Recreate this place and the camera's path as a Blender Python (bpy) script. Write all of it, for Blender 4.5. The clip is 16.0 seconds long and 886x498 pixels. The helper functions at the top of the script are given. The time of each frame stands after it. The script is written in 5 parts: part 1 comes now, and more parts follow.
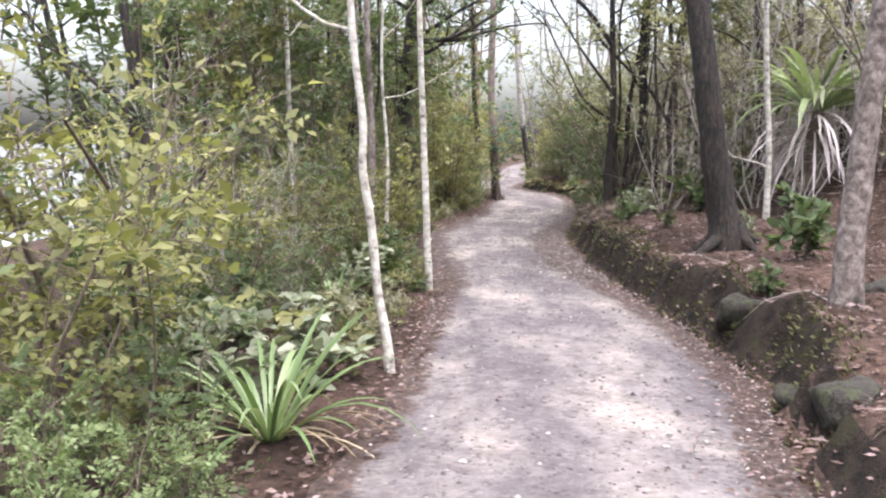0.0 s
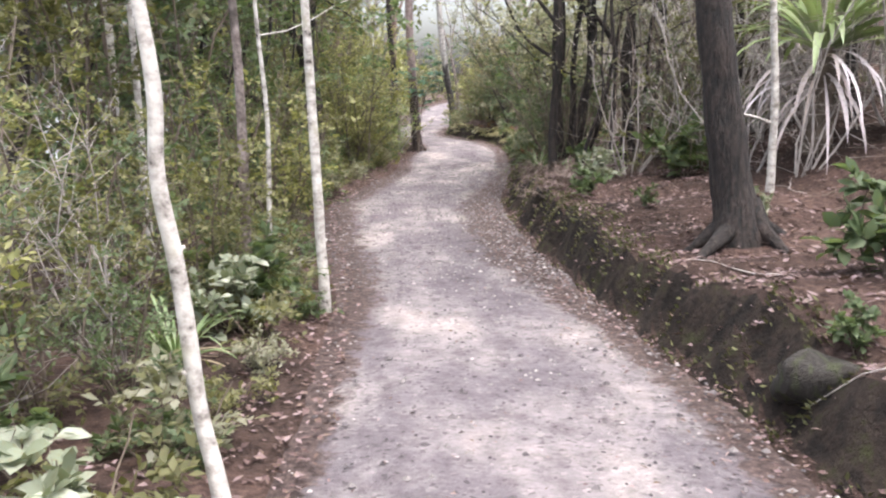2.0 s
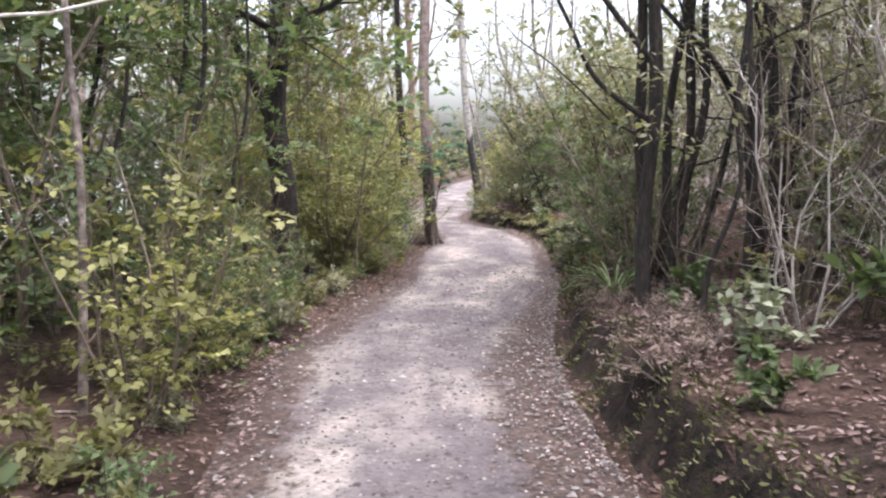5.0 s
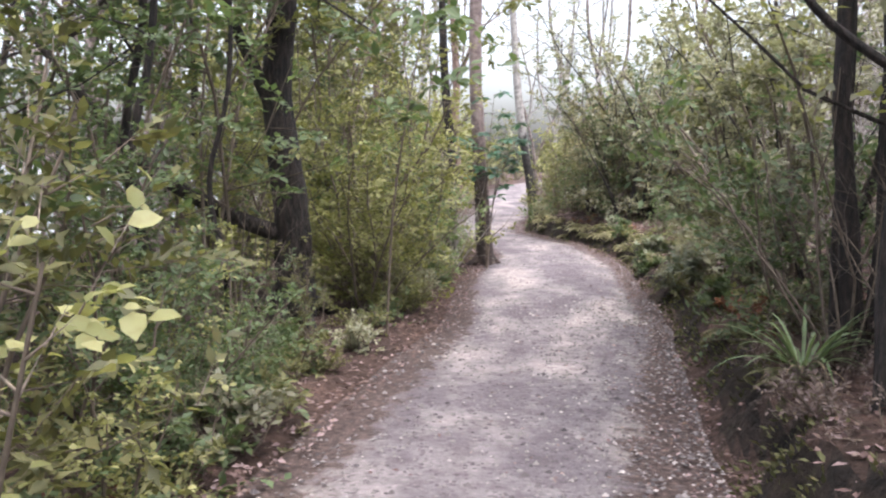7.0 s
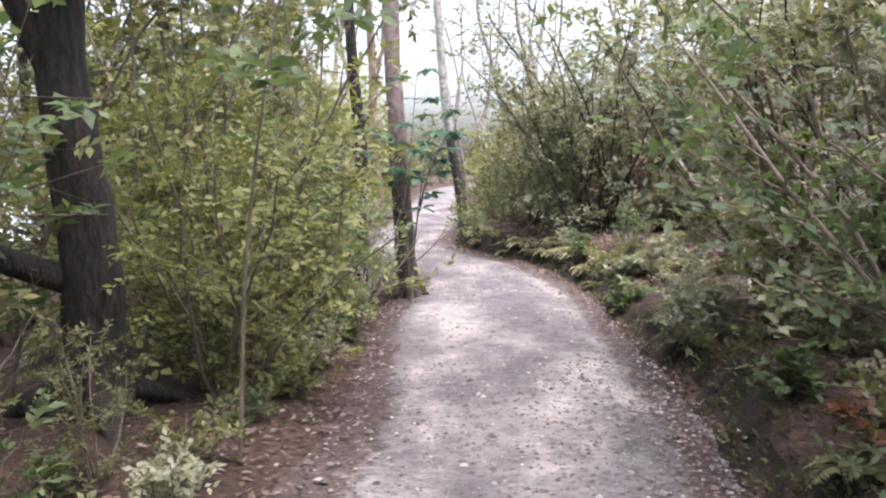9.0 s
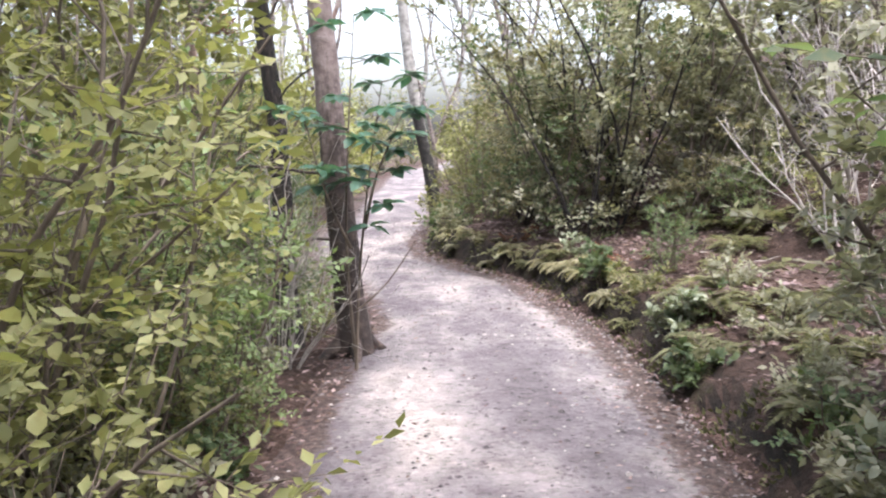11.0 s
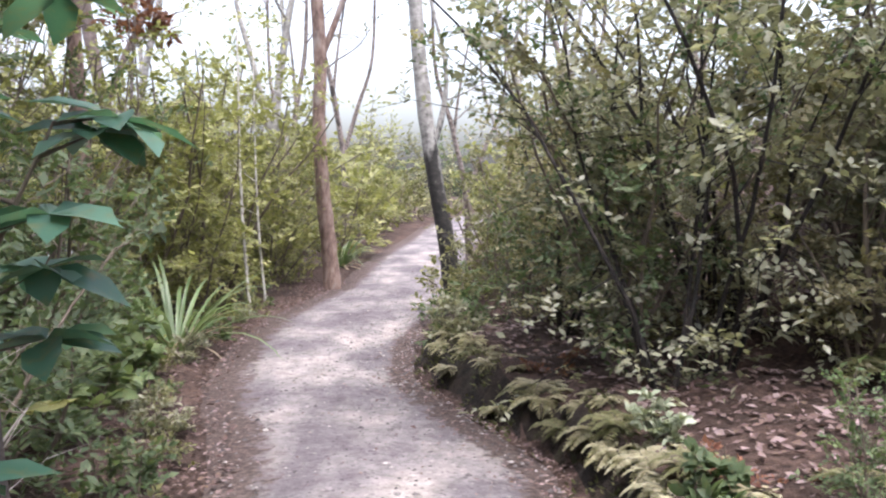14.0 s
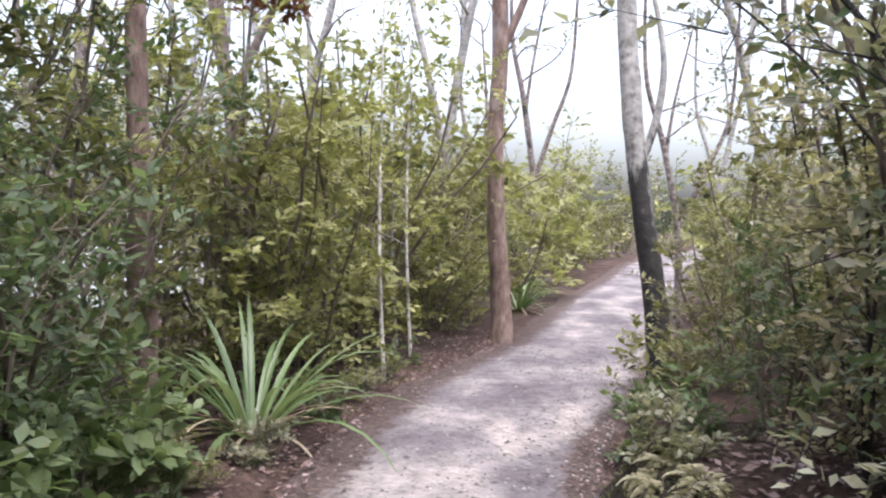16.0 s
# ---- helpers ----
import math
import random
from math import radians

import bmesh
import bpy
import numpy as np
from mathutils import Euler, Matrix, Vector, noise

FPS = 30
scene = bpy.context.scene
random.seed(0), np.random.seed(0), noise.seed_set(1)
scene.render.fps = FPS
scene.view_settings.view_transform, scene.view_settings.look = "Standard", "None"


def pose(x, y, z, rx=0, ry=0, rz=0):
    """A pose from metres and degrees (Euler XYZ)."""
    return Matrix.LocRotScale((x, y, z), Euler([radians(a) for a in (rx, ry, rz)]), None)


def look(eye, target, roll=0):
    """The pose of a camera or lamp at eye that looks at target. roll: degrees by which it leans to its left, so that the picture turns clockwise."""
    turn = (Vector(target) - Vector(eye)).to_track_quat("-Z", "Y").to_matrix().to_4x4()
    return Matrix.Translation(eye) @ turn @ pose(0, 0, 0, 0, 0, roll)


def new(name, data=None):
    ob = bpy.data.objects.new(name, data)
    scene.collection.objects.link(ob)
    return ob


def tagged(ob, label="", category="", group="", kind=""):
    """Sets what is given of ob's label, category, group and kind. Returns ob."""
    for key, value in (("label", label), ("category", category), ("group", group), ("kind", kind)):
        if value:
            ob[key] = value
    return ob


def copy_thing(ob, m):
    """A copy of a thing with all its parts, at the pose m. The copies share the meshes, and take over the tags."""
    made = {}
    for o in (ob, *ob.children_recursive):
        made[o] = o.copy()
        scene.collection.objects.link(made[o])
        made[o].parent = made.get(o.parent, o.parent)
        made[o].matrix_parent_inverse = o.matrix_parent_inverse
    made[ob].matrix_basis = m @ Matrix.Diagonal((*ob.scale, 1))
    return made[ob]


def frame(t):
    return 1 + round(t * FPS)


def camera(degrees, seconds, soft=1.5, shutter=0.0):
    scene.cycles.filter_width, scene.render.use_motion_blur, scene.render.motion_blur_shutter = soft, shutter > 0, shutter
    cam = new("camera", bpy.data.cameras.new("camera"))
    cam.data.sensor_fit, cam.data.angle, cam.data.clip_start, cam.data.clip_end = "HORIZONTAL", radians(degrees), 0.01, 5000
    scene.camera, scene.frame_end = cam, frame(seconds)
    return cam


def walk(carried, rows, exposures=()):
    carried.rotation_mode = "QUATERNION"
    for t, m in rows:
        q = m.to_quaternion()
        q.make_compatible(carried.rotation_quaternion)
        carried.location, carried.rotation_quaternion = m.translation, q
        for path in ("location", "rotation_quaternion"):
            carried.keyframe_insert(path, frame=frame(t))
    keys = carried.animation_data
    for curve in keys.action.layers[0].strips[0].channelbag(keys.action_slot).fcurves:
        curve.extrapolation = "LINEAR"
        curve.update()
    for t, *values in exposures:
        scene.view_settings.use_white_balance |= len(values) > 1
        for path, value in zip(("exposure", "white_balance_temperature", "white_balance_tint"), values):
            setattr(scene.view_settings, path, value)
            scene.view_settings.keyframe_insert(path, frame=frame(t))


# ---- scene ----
cam = camera(50.8, 16.0, soft=2.2)
PATH = [
    (0, (0.003, 0.04, 1.2), (0.009, 2.027, 0.974), 0.6),
    (0.5, (-0.033, 0.637, 1.22), (0.034, 2.616, 0.942), 0.7),
    (1, (-0.037, 1.164, 1.271), (0.095, 3.135, 0.96), 0.1),
    (1.5, (0.059, 1.826, 1.3), (0.212, 3.789, 0.95), -0.1),
    (2, (0.133, 2.344, 1.309), (0.304, 4.305, 0.954), -0.0),
    (2.5, (0.258, 3.018, 1.369), (0.432, 5.009, 1.291), -0.1),
    (3, (0.385, 3.735, 1.379), (0.54, 5.727, 1.297), 0.4),
    (3.5, (0.501, 4.4, 1.321), (0.65, 6.393, 1.225), 0.6),
    (3.7, (0.509, 4.598, 1.327), (0.647, 6.587, 1.168), 0.8),
    (5.8, (0.553, 7.491, 1.264), (0.656, 9.476, 1.035), 0.7),
    (6, (0.565, 7.733, 1.264), (0.657, 9.716, 1.022), 0.6),
    (6.5, (0.523, 8.397, 1.28), (0.599, 10.381, 1.039), 0.2),
    (7, (0.502, 8.981, 1.229), (0.535, 10.972, 1.039), 0.4),
    (7.5, (0.486, 9.66, 1.216), (0.54, 11.651, 1.038), 0.1),
    (8, (0.494, 10.303, 1.158), (0.594, 12.292, 0.966), 0.1),
    (8.5, (0.584, 10.973, 1.176), (0.744, 12.959, 1.001), -0.0),
    (10.8, (0.982, 14.018, 1.256), (1.235, 15.988, 1.026), -0.8),
    (11, (1.039, 14.343, 1.271), (1.286, 16.315, 1.042), -1.5),
    (11.5, (1.108, 14.963, 1.314), (1.373, 16.933, 1.087), -0.4),
    (12, (1.206, 15.69, 1.323), (1.489, 17.657, 1.095), -1.3),
    (12.5, (1.336, 16.274, 1.351), (1.622, 18.243, 1.15), -1.1),
    (13, (1.546, 16.929, 1.387), (1.862, 18.891, 1.165), -1.4),
    (13.5, (1.771, 17.536, 1.472), (2.008, 19.512, 1.274), -0.2),
    (14, (1.97, 18.11, 1.362), (2.092, 20.102, 1.224), 0.1),
    (14.5, (2.091, 18.731, 1.35), (2.002, 20.723, 1.193), 1.3),
    (15, (2.127, 19.434, 1.325), (1.972, 21.426, 1.229), 1.6),
    (15.5, (2.104, 20.083, 1.331), (1.833, 22.06, 1.196), 2.0),
    (16, (2.048, 20.708, 1.319), (1.753, 22.685, 1.24), 2.2),
]
walk(cam, [(t, look(eye, target, roll)) for t, eye, target, roll in PATH],
     exposures=((0.0, 2.15, 6350, 12), (3.5, 2.22, 6350, 13), (7.0, 2.2, 6200, 14), (11.0, 2.4, 6150, 13), (13.0, 2.36, 6100, 13), (14.0, 2.17, 6100, 14), (16.0, 2.04, 6050, 14)))

# ---------------------------------------------------------------- light
SUN_ELEVATION, SUN_AZIMUTH = 74.0, 150.0      # degrees; azimuth from +y towards +x
world = bpy.data.worlds.new("sky")
scene.world = world
world.use_nodes = True
wn = world.node_tree
sky = wn.nodes.new("ShaderNodeTexSky")
sky.sky_type = "NISHITA"
sky.sun_disc = False
sky.sun_elevation, sky.sun_rotation = radians(SUN_ELEVATION), radians(SUN_AZIMUTH)
sky.air_density, sky.dust_density, sky.ozone_density = 1.0, 6.0, 1.0
pale = wn.nodes.new("ShaderNodeHueSaturation")
pale.inputs["Saturation"].default_value = 0.5
wn.links.new(sky.outputs[0], pale.inputs["Color"])
wn.links.new(pale.outputs[0], wn.nodes["Background"].inputs[0])
wn.nodes["Background"].inputs[1].default_value = 0.15

sun = new("sun", bpy.data.lights.new("sun", "SUN"))
sun.data.energy, sun.data.angle, sun.data.color = 0.75, radians(40), (1.0, 0.97, 0.93)
sa, se = radians(SUN_AZIMUTH), radians(SUN_ELEVATION)
sun.matrix_world = look((40 * math.sin(sa) * math.cos(se), 40 * math.cos(sa) * math.cos(se), 40 * math.sin(se)), (0, 0, 0))


# ---------------------------------------------------------------- materials
def material(name):
    m = bpy.data.materials.new(name)
    m.use_nodes = True
    return m, m.node_tree.nodes, m.node_tree.links, m.node_tree.nodes["Principled BSDF"]


def noise_node(nodes, links, scale, detail=4.0, rough=0.6, stretch=(1, 1, 1), space="Object"):
    co = nodes.new("ShaderNodeTexCoord")
    mp = nodes.new("ShaderNodeMapping")
    mp.inputs["Scale"].default_value = stretch
    links.new(co.outputs[space], mp.inputs["Vector"])
    n = nodes.new("ShaderNodeTexNoise")
    n.inputs["Scale"].default_value, n.inputs["Detail"].default_value, n.inputs["Roughness"].default_value = scale, detail, rough
    links.new(mp.outputs[0], n.inputs["Vector"])
    return n.outputs["Fac"]


def ramp(nodes, links, fac, stops):
    r = nodes.new("ShaderNodeValToRGB")
    e = r.color_ramp.elements
    while len(e) < len(stops):
        e.new(0.5)
    for el, (p, c) in zip(e, stops):
        el.position, el.color = p, (*c, 1) if len(c) == 3 else c
    links.new(fac, r.inputs[0])
    return r.outputs[0]


def mix(nodes, links, fac, a, b, mode="MIX"):
    m = nodes.new("ShaderNodeMix")
    m.data_type, m.blend_type = "RGBA", mode
    for sock, v in ((m.inputs[0], fac), (m.inputs[6], a), (m.inputs[7], b)):
        if isinstance(v, (int, float)):
            sock.default_value = v
        elif isinstance(v, tuple):
            sock.default_value = (*v, 1)
        else:
            links.new(v, sock)
    return m.outputs[2]


def bump(nodes, links, bsdf, height, strength, distance):
    b = nodes.new("ShaderNodeBump")
    b.inputs["Strength"].default_value, b.inputs["Distance"].default_value = strength, distance
    links.new(height, b.inputs["Height"])
    links.new(b.outputs[0], bsdf.inputs["Normal"])


def leaf_material(name, dark, mid, light, gloss=0.55, through_light=0.45):
    """Leaves: each leaf has its own tint, each plant a slight shift."""
    m, nodes, links, bsdf = material(name)
    dark, mid, light = ((c[0], c[1], c[2] * 1.18) for c in (dark, mid, light))
    dark = tuple(0.65 * d + 0.35 * c for d, c in zip(dark, mid))
    light = tuple(0.72 * d + 0.28 * c for d, c in zip(light, mid))
    geo = nodes.new("ShaderNodeNewGeometry")
    info = nodes.new("ShaderNodeObjectInfo")
    col = ramp(nodes, links, geo.outputs["Random Per Island"], [(0.0, dark), (0.5, mid), (0.9, light), (1.0, tuple(min(1, c * 1.2) for c in light))])
    shift = nodes.new("ShaderNodeMapRange")
    shift.inputs[3].default_value, shift.inputs[4].default_value = 0.82, 1.18
    links.new(info.outputs["Random"], shift.inputs[0])
    hs = nodes.new("ShaderNodeHueSaturation")
    links.new(shift.outputs[0], hs.inputs["Value"])
    links.new(col, hs.inputs["Color"])
    blotch = noise_node(nodes, links, 40, 2)
    out = mix(nodes, links, ramp(nodes, links, blotch, [(0.5, (0, 0, 0)), (0.8, (0.5, 0.5, 0.5))]), hs.outputs[0], (0.16, 0.12, 0.04))
    links.new(out, bsdf.inputs["Base Color"])
    bsdf.inputs["Roughness"].default_value = gloss
    bsdf.inputs["Specular IOR Level"].default_value = 0.35
    tr = nodes.new("ShaderNodeBsdfTranslucent")
    warm = mix(nodes, links, 1.0, out, (1.15, 1.18, 0.75), "MULTIPLY")
    links.new(warm, tr.inputs[0])
    ms = nodes.new("ShaderNodeMixShader")
    ms.inputs[0].default_value = through_light
    links.new(bsdf.outputs[0], ms.inputs[1])
    links.new(tr.outputs[0], ms.inputs[2])
    links.new(ms.outputs[0], nodes["Material Output"].inputs["Surface"])
    return m


def bark_material(name, stops, scale, stretch, patch=None, depth=0.01, rough=0.85):
    m, nodes, links, bsdf = material(name)
    n = noise_node(nodes, links, scale, 6, 0.65, stretch)
    col = ramp(nodes, links, n, stops)
    if patch:
        big = noise_node(nodes, links, patch[1], 3, 0.5, (1, 1, 0.6))
        col = mix(nodes, links, ramp(nodes, links, big, [(patch[2], (0, 0, 0)), (patch[2] + 0.1, (1, 1, 1))]), col, patch[0])
    links.new(col, bsdf.inputs["Base Color"])
    bsdf.inputs["Roughness"].default_value = rough
    bump(nodes, links, bsdf, n, 0.8, depth)
    return m


def path_material():
    m, nodes, links, bsdf = material("gravel_path")
    # pale and dark gravel blotches; the palest also put sunlit patches into the colour
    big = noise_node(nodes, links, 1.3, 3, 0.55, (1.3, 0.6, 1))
    mid = noise_node(nodes, links, 7, 5, 0.7)
    fine = noise_node(nodes, links, 30, 5, 0.75)
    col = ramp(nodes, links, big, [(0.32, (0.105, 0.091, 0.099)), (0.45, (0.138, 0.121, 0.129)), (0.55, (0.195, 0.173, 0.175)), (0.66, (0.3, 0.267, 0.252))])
    col = mix(nodes, links, 0.8, col, ramp(nodes, links, mid, [(0.36, (0.68, 0.66, 0.66)), (0.5, (0.97, 0.97, 0.97)), (0.64, (1.2, 1.2, 1.2))]), "MULTIPLY")
    # packed stones of mixed tone
    stone = nodes.new("ShaderNodeTexVoronoi")
    stone.inputs["Scale"].default_value = 52
    links.new(nodes.new("ShaderNodeTexCoord").outputs["Object"], stone.inputs["Vector"])
    tone = nodes.new("ShaderNodeSeparateColor")
    links.new(stone.outputs["Color"], tone.inputs[0])
    col = mix(nodes, links, 0.7, col, ramp(nodes, links, tone.outputs[0], [(0.0, (0.35, 0.33, 0.33)), (0.09, (0.86, 0.85, 0.85)), (0.6, (1, 1, 1)), (0.95, (1.08, 1.07, 1.06)), (1.0, (1.45, 1.42, 1.38))]), "MULTIPLY")
    col = mix(nodes, links, 0.42, col, ramp(nodes, links, fine, [(0.33, (0.45, 0.43, 0.43)), (0.5, (1, 1, 1)), (0.7, (1.25, 1.25, 1.25))]), "MULTIPLY")
    # soil and litter worn in from the verges; on the left past y 20 also painted shade
    at = nodes.new("ShaderNodeAttribute")
    at.attribute_name = "verge"
    add = nodes.new("ShaderNodeMath")
    links.new(at.outputs["Fac"], add.inputs[0])
    links.new(mid, add.inputs[1])
    soil = ramp(nodes, links, fine, [(0.35, (0.024, 0.016, 0.013)), (0.6, (0.088, 0.06, 0.052)), (0.72, (0.17, 0.127, 0.113))])
    col = mix(nodes, links, ramp(nodes, links, add.outputs[0], [(0.85, (0, 0, 0)), (1.0, (0.9, 0.9, 0.9))]), col, soil)
    links.new(col, bsdf.inputs["Base Color"])
    bsdf.inputs["Roughness"].default_value = 0.95
    bsdf.inputs["Specular IOR Level"].default_value = 0.2
    bump(nodes, links, bsdf, fine, 0.8, 0.03)
    return m


def ground_material():
    m, nodes, links, bsdf = material("forest_floor")
    a = noise_node(nodes, links, 0.9, 5, 0.65)
    b = noise_node(nodes, links, 24, 5, 0.75)
    col = ramp(nodes, links, a, [(0.3, (0.032, 0.022, 0.018)), (0.5, (0.066, 0.043, 0.036)), (0.7, (0.125, 0.082, 0.07))])
    col = mix(nodes, links, 0.85, col, ramp(nodes, links, b, [(0.35, (0.3, 0.27, 0.25)), (0.6, (1.15, 1.1, 1.05)), (0.72, (1.7, 1.6, 1.5))]), "MULTIPLY")
    # clay and moss on the steep bank face
    geo = nodes.new("ShaderNodeNewGeometry")
    sep = nodes.new("ShaderNodeSeparateXYZ")
    links.new(geo.outputs["True Normal"], sep.inputs[0])
    steep = ramp(nodes, links, sep.outputs["Z"], [(0.68, (1, 1, 1)), (0.9, (0, 0, 0))])
    moss = ramp(nodes, links, noise_node(nodes, links, 7, 5, 0.75), [(0.38, (0.009, 0.007, 0.006)), (0.54, (0.028, 0.02, 0.016)), (0.64, (0.03, 0.03, 0.014)), (0.76, (0.06, 0.062, 0.026))])
    col = mix(nodes, links, steep, col, moss)
    links.new(col, bsdf.inputs["Base Color"])
    bsdf.inputs["Roughness"].default_value = 0.95
    bsdf.inputs["Specular IOR Level"].default_value = 0.2
    bump(nodes, links, bsdf, b, 1.0, 0.04)
    return m


M_PATH, M_GROUND = path_material(), ground_material()
M_GRIT, gn, gl, gb = material("loose_grit")
gl.new(ramp(gn, gl, gn.new("ShaderNodeNewGeometry").outputs["Random Per Island"], [(0.0, (0.05, 0.042, 0.045)), (0.5, (0.11, 0.096, 0.096)), (0.9, (0.19, 0.17, 0.165)), (1.0, (0.33, 0.30, 0.285))]), gb.inputs["Base Color"])
gb.inputs["Roughness"].default_value = 0.9
bump(gn, gl, gb, noise_node(gn, gl, 300, 3), 0.5, 0.003)
M_WATER, wnodes, wlinks, wb = material("water")
wb.inputs["Base Color"].default_value = (0.32, 0.33, 0.33, 1)
wb.inputs["Roughness"].default_value = 0.12
bump(wnodes, wlinks, wb, noise_node(wnodes, wlinks, 1.5, 3), 0.2, 0.1)

L_OLIVE = leaf_material("leaf_olive", (0.065, 0.068, 0.027), (0.12, 0.122, 0.046), (0.19, 0.185, 0.075))
L_GREEN = leaf_material("leaf_green", (0.04, 0.06, 0.026), (0.075, 0.11, 0.044), (0.13, 0.17, 0.075))
L_YELLOW = leaf_material("leaf_yellow_green", (0.115, 0.122, 0.04), (0.2, 0.207, 0.07), (0.32, 0.308, 0.125))
L_GREY = leaf_material("leaf_grey_green", (0.12, 0.122, 0.07), (0.2, 0.2, 0.12), (0.3, 0.295, 0.2))
L_FRESH = leaf_material("leaf_fresh_green", (0.08, 0.12, 0.045), (0.14, 0.19, 0.07), (0.22, 0.27, 0.12))
L_BROWN = leaf_material("leaf_olive_brown", (0.10, 0.09, 0.045), (0.19, 0.172, 0.085), (0.3, 0.27, 0.155))
L_GLOSSY = leaf_material("leaf_glossy", (0.03, 0.075, 0.045), (0.06, 0.135, 0.08), (0.12, 0.21, 0.135), 0.38, 0.4)
L_FLAX = leaf_material("flax_blade", (0.06, 0.095, 0.03), (0.12, 0.18, 0.065), (0.22, 0.28, 0.13), 0.35, 0.3)
L_FERN = leaf_material("fern_frond", (0.075, 0.08, 0.03), (0.13, 0.133, 0.055), (0.22, 0.205, 0.105))
L_FRINGE = leaf_material("pale_fern_frond", (0.16, 0.15, 0.08), (0.29, 0.27, 0.15), (0.43, 0.39, 0.25))
L_DEAD = leaf_material("dead_leaf", (0.055, 0.032, 0.025), (0.115, 0.072, 0.058), (0.26, 0.195, 0.17), 0.8, 0.1)
L_BRUSH = leaf_material("dead_fern", (0.05, 0.035, 0.027), (0.11, 0.08, 0.06), (0.21, 0.165, 0.135), 0.8, 0.1)
L_RED = leaf_material("leaf_red_brown", (0.07, 0.024, 0.014), (0.13, 0.052, 0.032), (0.21, 0.1, 0.055))
L_PALE = leaf_material("leaf_pale_green", (0.10, 0.12, 0.065), (0.18, 0.205, 0.12), (0.32, 0.335, 0.23), 0.5, 0.3)
L_MOSS = leaf_material("moss", (0.03, 0.032, 0.012), (0.065, 0.068, 0.025), (0.12, 0.12, 0.05), 0.9, 0.2)
L_PALEDEAD = leaf_material("hanging_dead_blade", (0.2, 0.16, 0.12), (0.38, 0.33, 0.28), (0.6, 0.55, 0.5), 0.7, 0.1)
L_LILY = leaf_material("lily_blade", (0.12, 0.17, 0.06), (0.22, 0.29, 0.11), (0.36, 0.42, 0.22), 0.35, 0.3)
L_STRAW = leaf_material("dead_blade", (0.17, 0.12, 0.06), (0.32, 0.25, 0.14), (0.5, 0.42, 0.27), 0.6, 0.15)

B_PALE = bark_material("pale_bark", [(0.33, (0.05, 0.042, 0.037)), (0.40, (0.25, 0.225, 0.2)), (0.52, (0.42, 0.39, 0.355)), (0.7, (0.58, 0.55, 0.51))], 16, (1.0, 1.0, 1.3), ((0.30, 0.28, 0.21), 6, 0.58), 0.006)
B_DARK = bark_material("dark_furrowed_bark", [(0.38, (0.005, 0.004, 0.004)), (0.5, (0.016, 0.011, 0.009)), (0.68, (0.048, 0.034, 0.028))], 34, (1, 1, 0.3), ((0.04, 0.025, 0.02), 2.2, 0.62), 0.06)
B_GREY = bark_material("grey_mottled_bark", [(0.36, (0.05, 0.037, 0.032)), (0.5, (0.15, 0.12, 0.108)), (0.68, (0.29, 0.245, 0.23))], 14, (1.4, 1.4, 1.3), ((0.03, 0.024, 0.02), 3.5, 0.56), 0.02)
B_RED = bark_material("red_brown_bark", [(0.3, (0.06, 0.036, 0.028)), (0.5, (0.165, 0.108, 0.088)), (0.75, (0.31, 0.235, 0.205))], 18, (1, 1, 0.35), ((0.22, 0.175, 0.16), 4, 0.6), 0.015)
B_CHAR = bark_material("grey_over_black_bark", [(0.3, (0.10, 0.09, 0.085)), (0.5, (0.24, 0.225, 0.21)), (0.75, (0.40, 0.38, 0.36))], 14, (1, 1, 1.2), None, 0.008)


def two_tone_bark(name, upper, lower, low, high, patches=(7, (1.6, 1.6, 0.35)), depth=0.012):
    """Bark of one colour above and another below, meeting in ragged tongues."""
    m, nodes, links, bsdf = material(name)
    n = noise_node(nodes, links, 14, 6, 0.65, (1, 1, 1.2))
    top = ramp(nodes, links, n, upper)
    foot = ramp(nodes, links, n, lower)
    co = nodes.new("ShaderNodeTexCoord")
    sep = nodes.new("ShaderNodeSeparateXYZ")
    links.new(co.outputs["Object"], sep.inputs[0])
    edge = nodes.new("ShaderNodeMath")
    edge.operation = "MULTIPLY_ADD"
    links.new(noise_node(nodes, links, patches[0], 5, 0.65, patches[1]), edge.inputs[0])
    edge.inputs[1].default_value = 2.2
    links.new(sep.outputs["Z"], edge.inputs[2])
    scale = nodes.new("ShaderNodeMapRange")
    scale.inputs[1].default_value, scale.inputs[2].default_value = low, high
    links.new(edge.outputs[0], scale.inputs[0])
    col = mix(nodes, links, scale.outputs[0], foot, top)
    links.new(col, bsdf.inputs["Base Color"])
    bsdf.inputs["Roughness"].default_value = 0.85
    bump(nodes, links, bsdf, n, 0.8, depth)
    return m


B_SCORCH = two_tone_bark("grey_bark_scorched_below", [(0.3, (0.10, 0.09, 0.085)), (0.5, (0.24, 0.225, 0.21)), (0.75, (0.40, 0.38, 0.36))], [(0.35, (0.008, 0.007, 0.007)), (0.6, (0.028, 0.024, 0.022)), (0.8, (0.12, 0.11, 0.10))], 2.65, 3.0)
B_PEEL = two_tone_bark("pinkish_bark_peeling_to_dark_brown", [(0.3, (0.09, 0.062, 0.056)), (0.45, (0.16, 0.12, 0.112)), (0.7, (0.26, 0.208, 0.195))], [(0.35, (0.014, 0.01, 0.009)), (0.55, (0.045, 0.031, 0.026)), (0.75, (0.13, 0.095, 0.082))], 2.35, 2.8, (9, (1.5, 1.5, 0.5)), 0.02)
B_TWIG = bark_material("twig_bark", [(0.3, (0.05, 0.038, 0.028)), (0.7, (0.16, 0.125, 0.095))], 30, (1, 1, 0.4), None, 0.003)
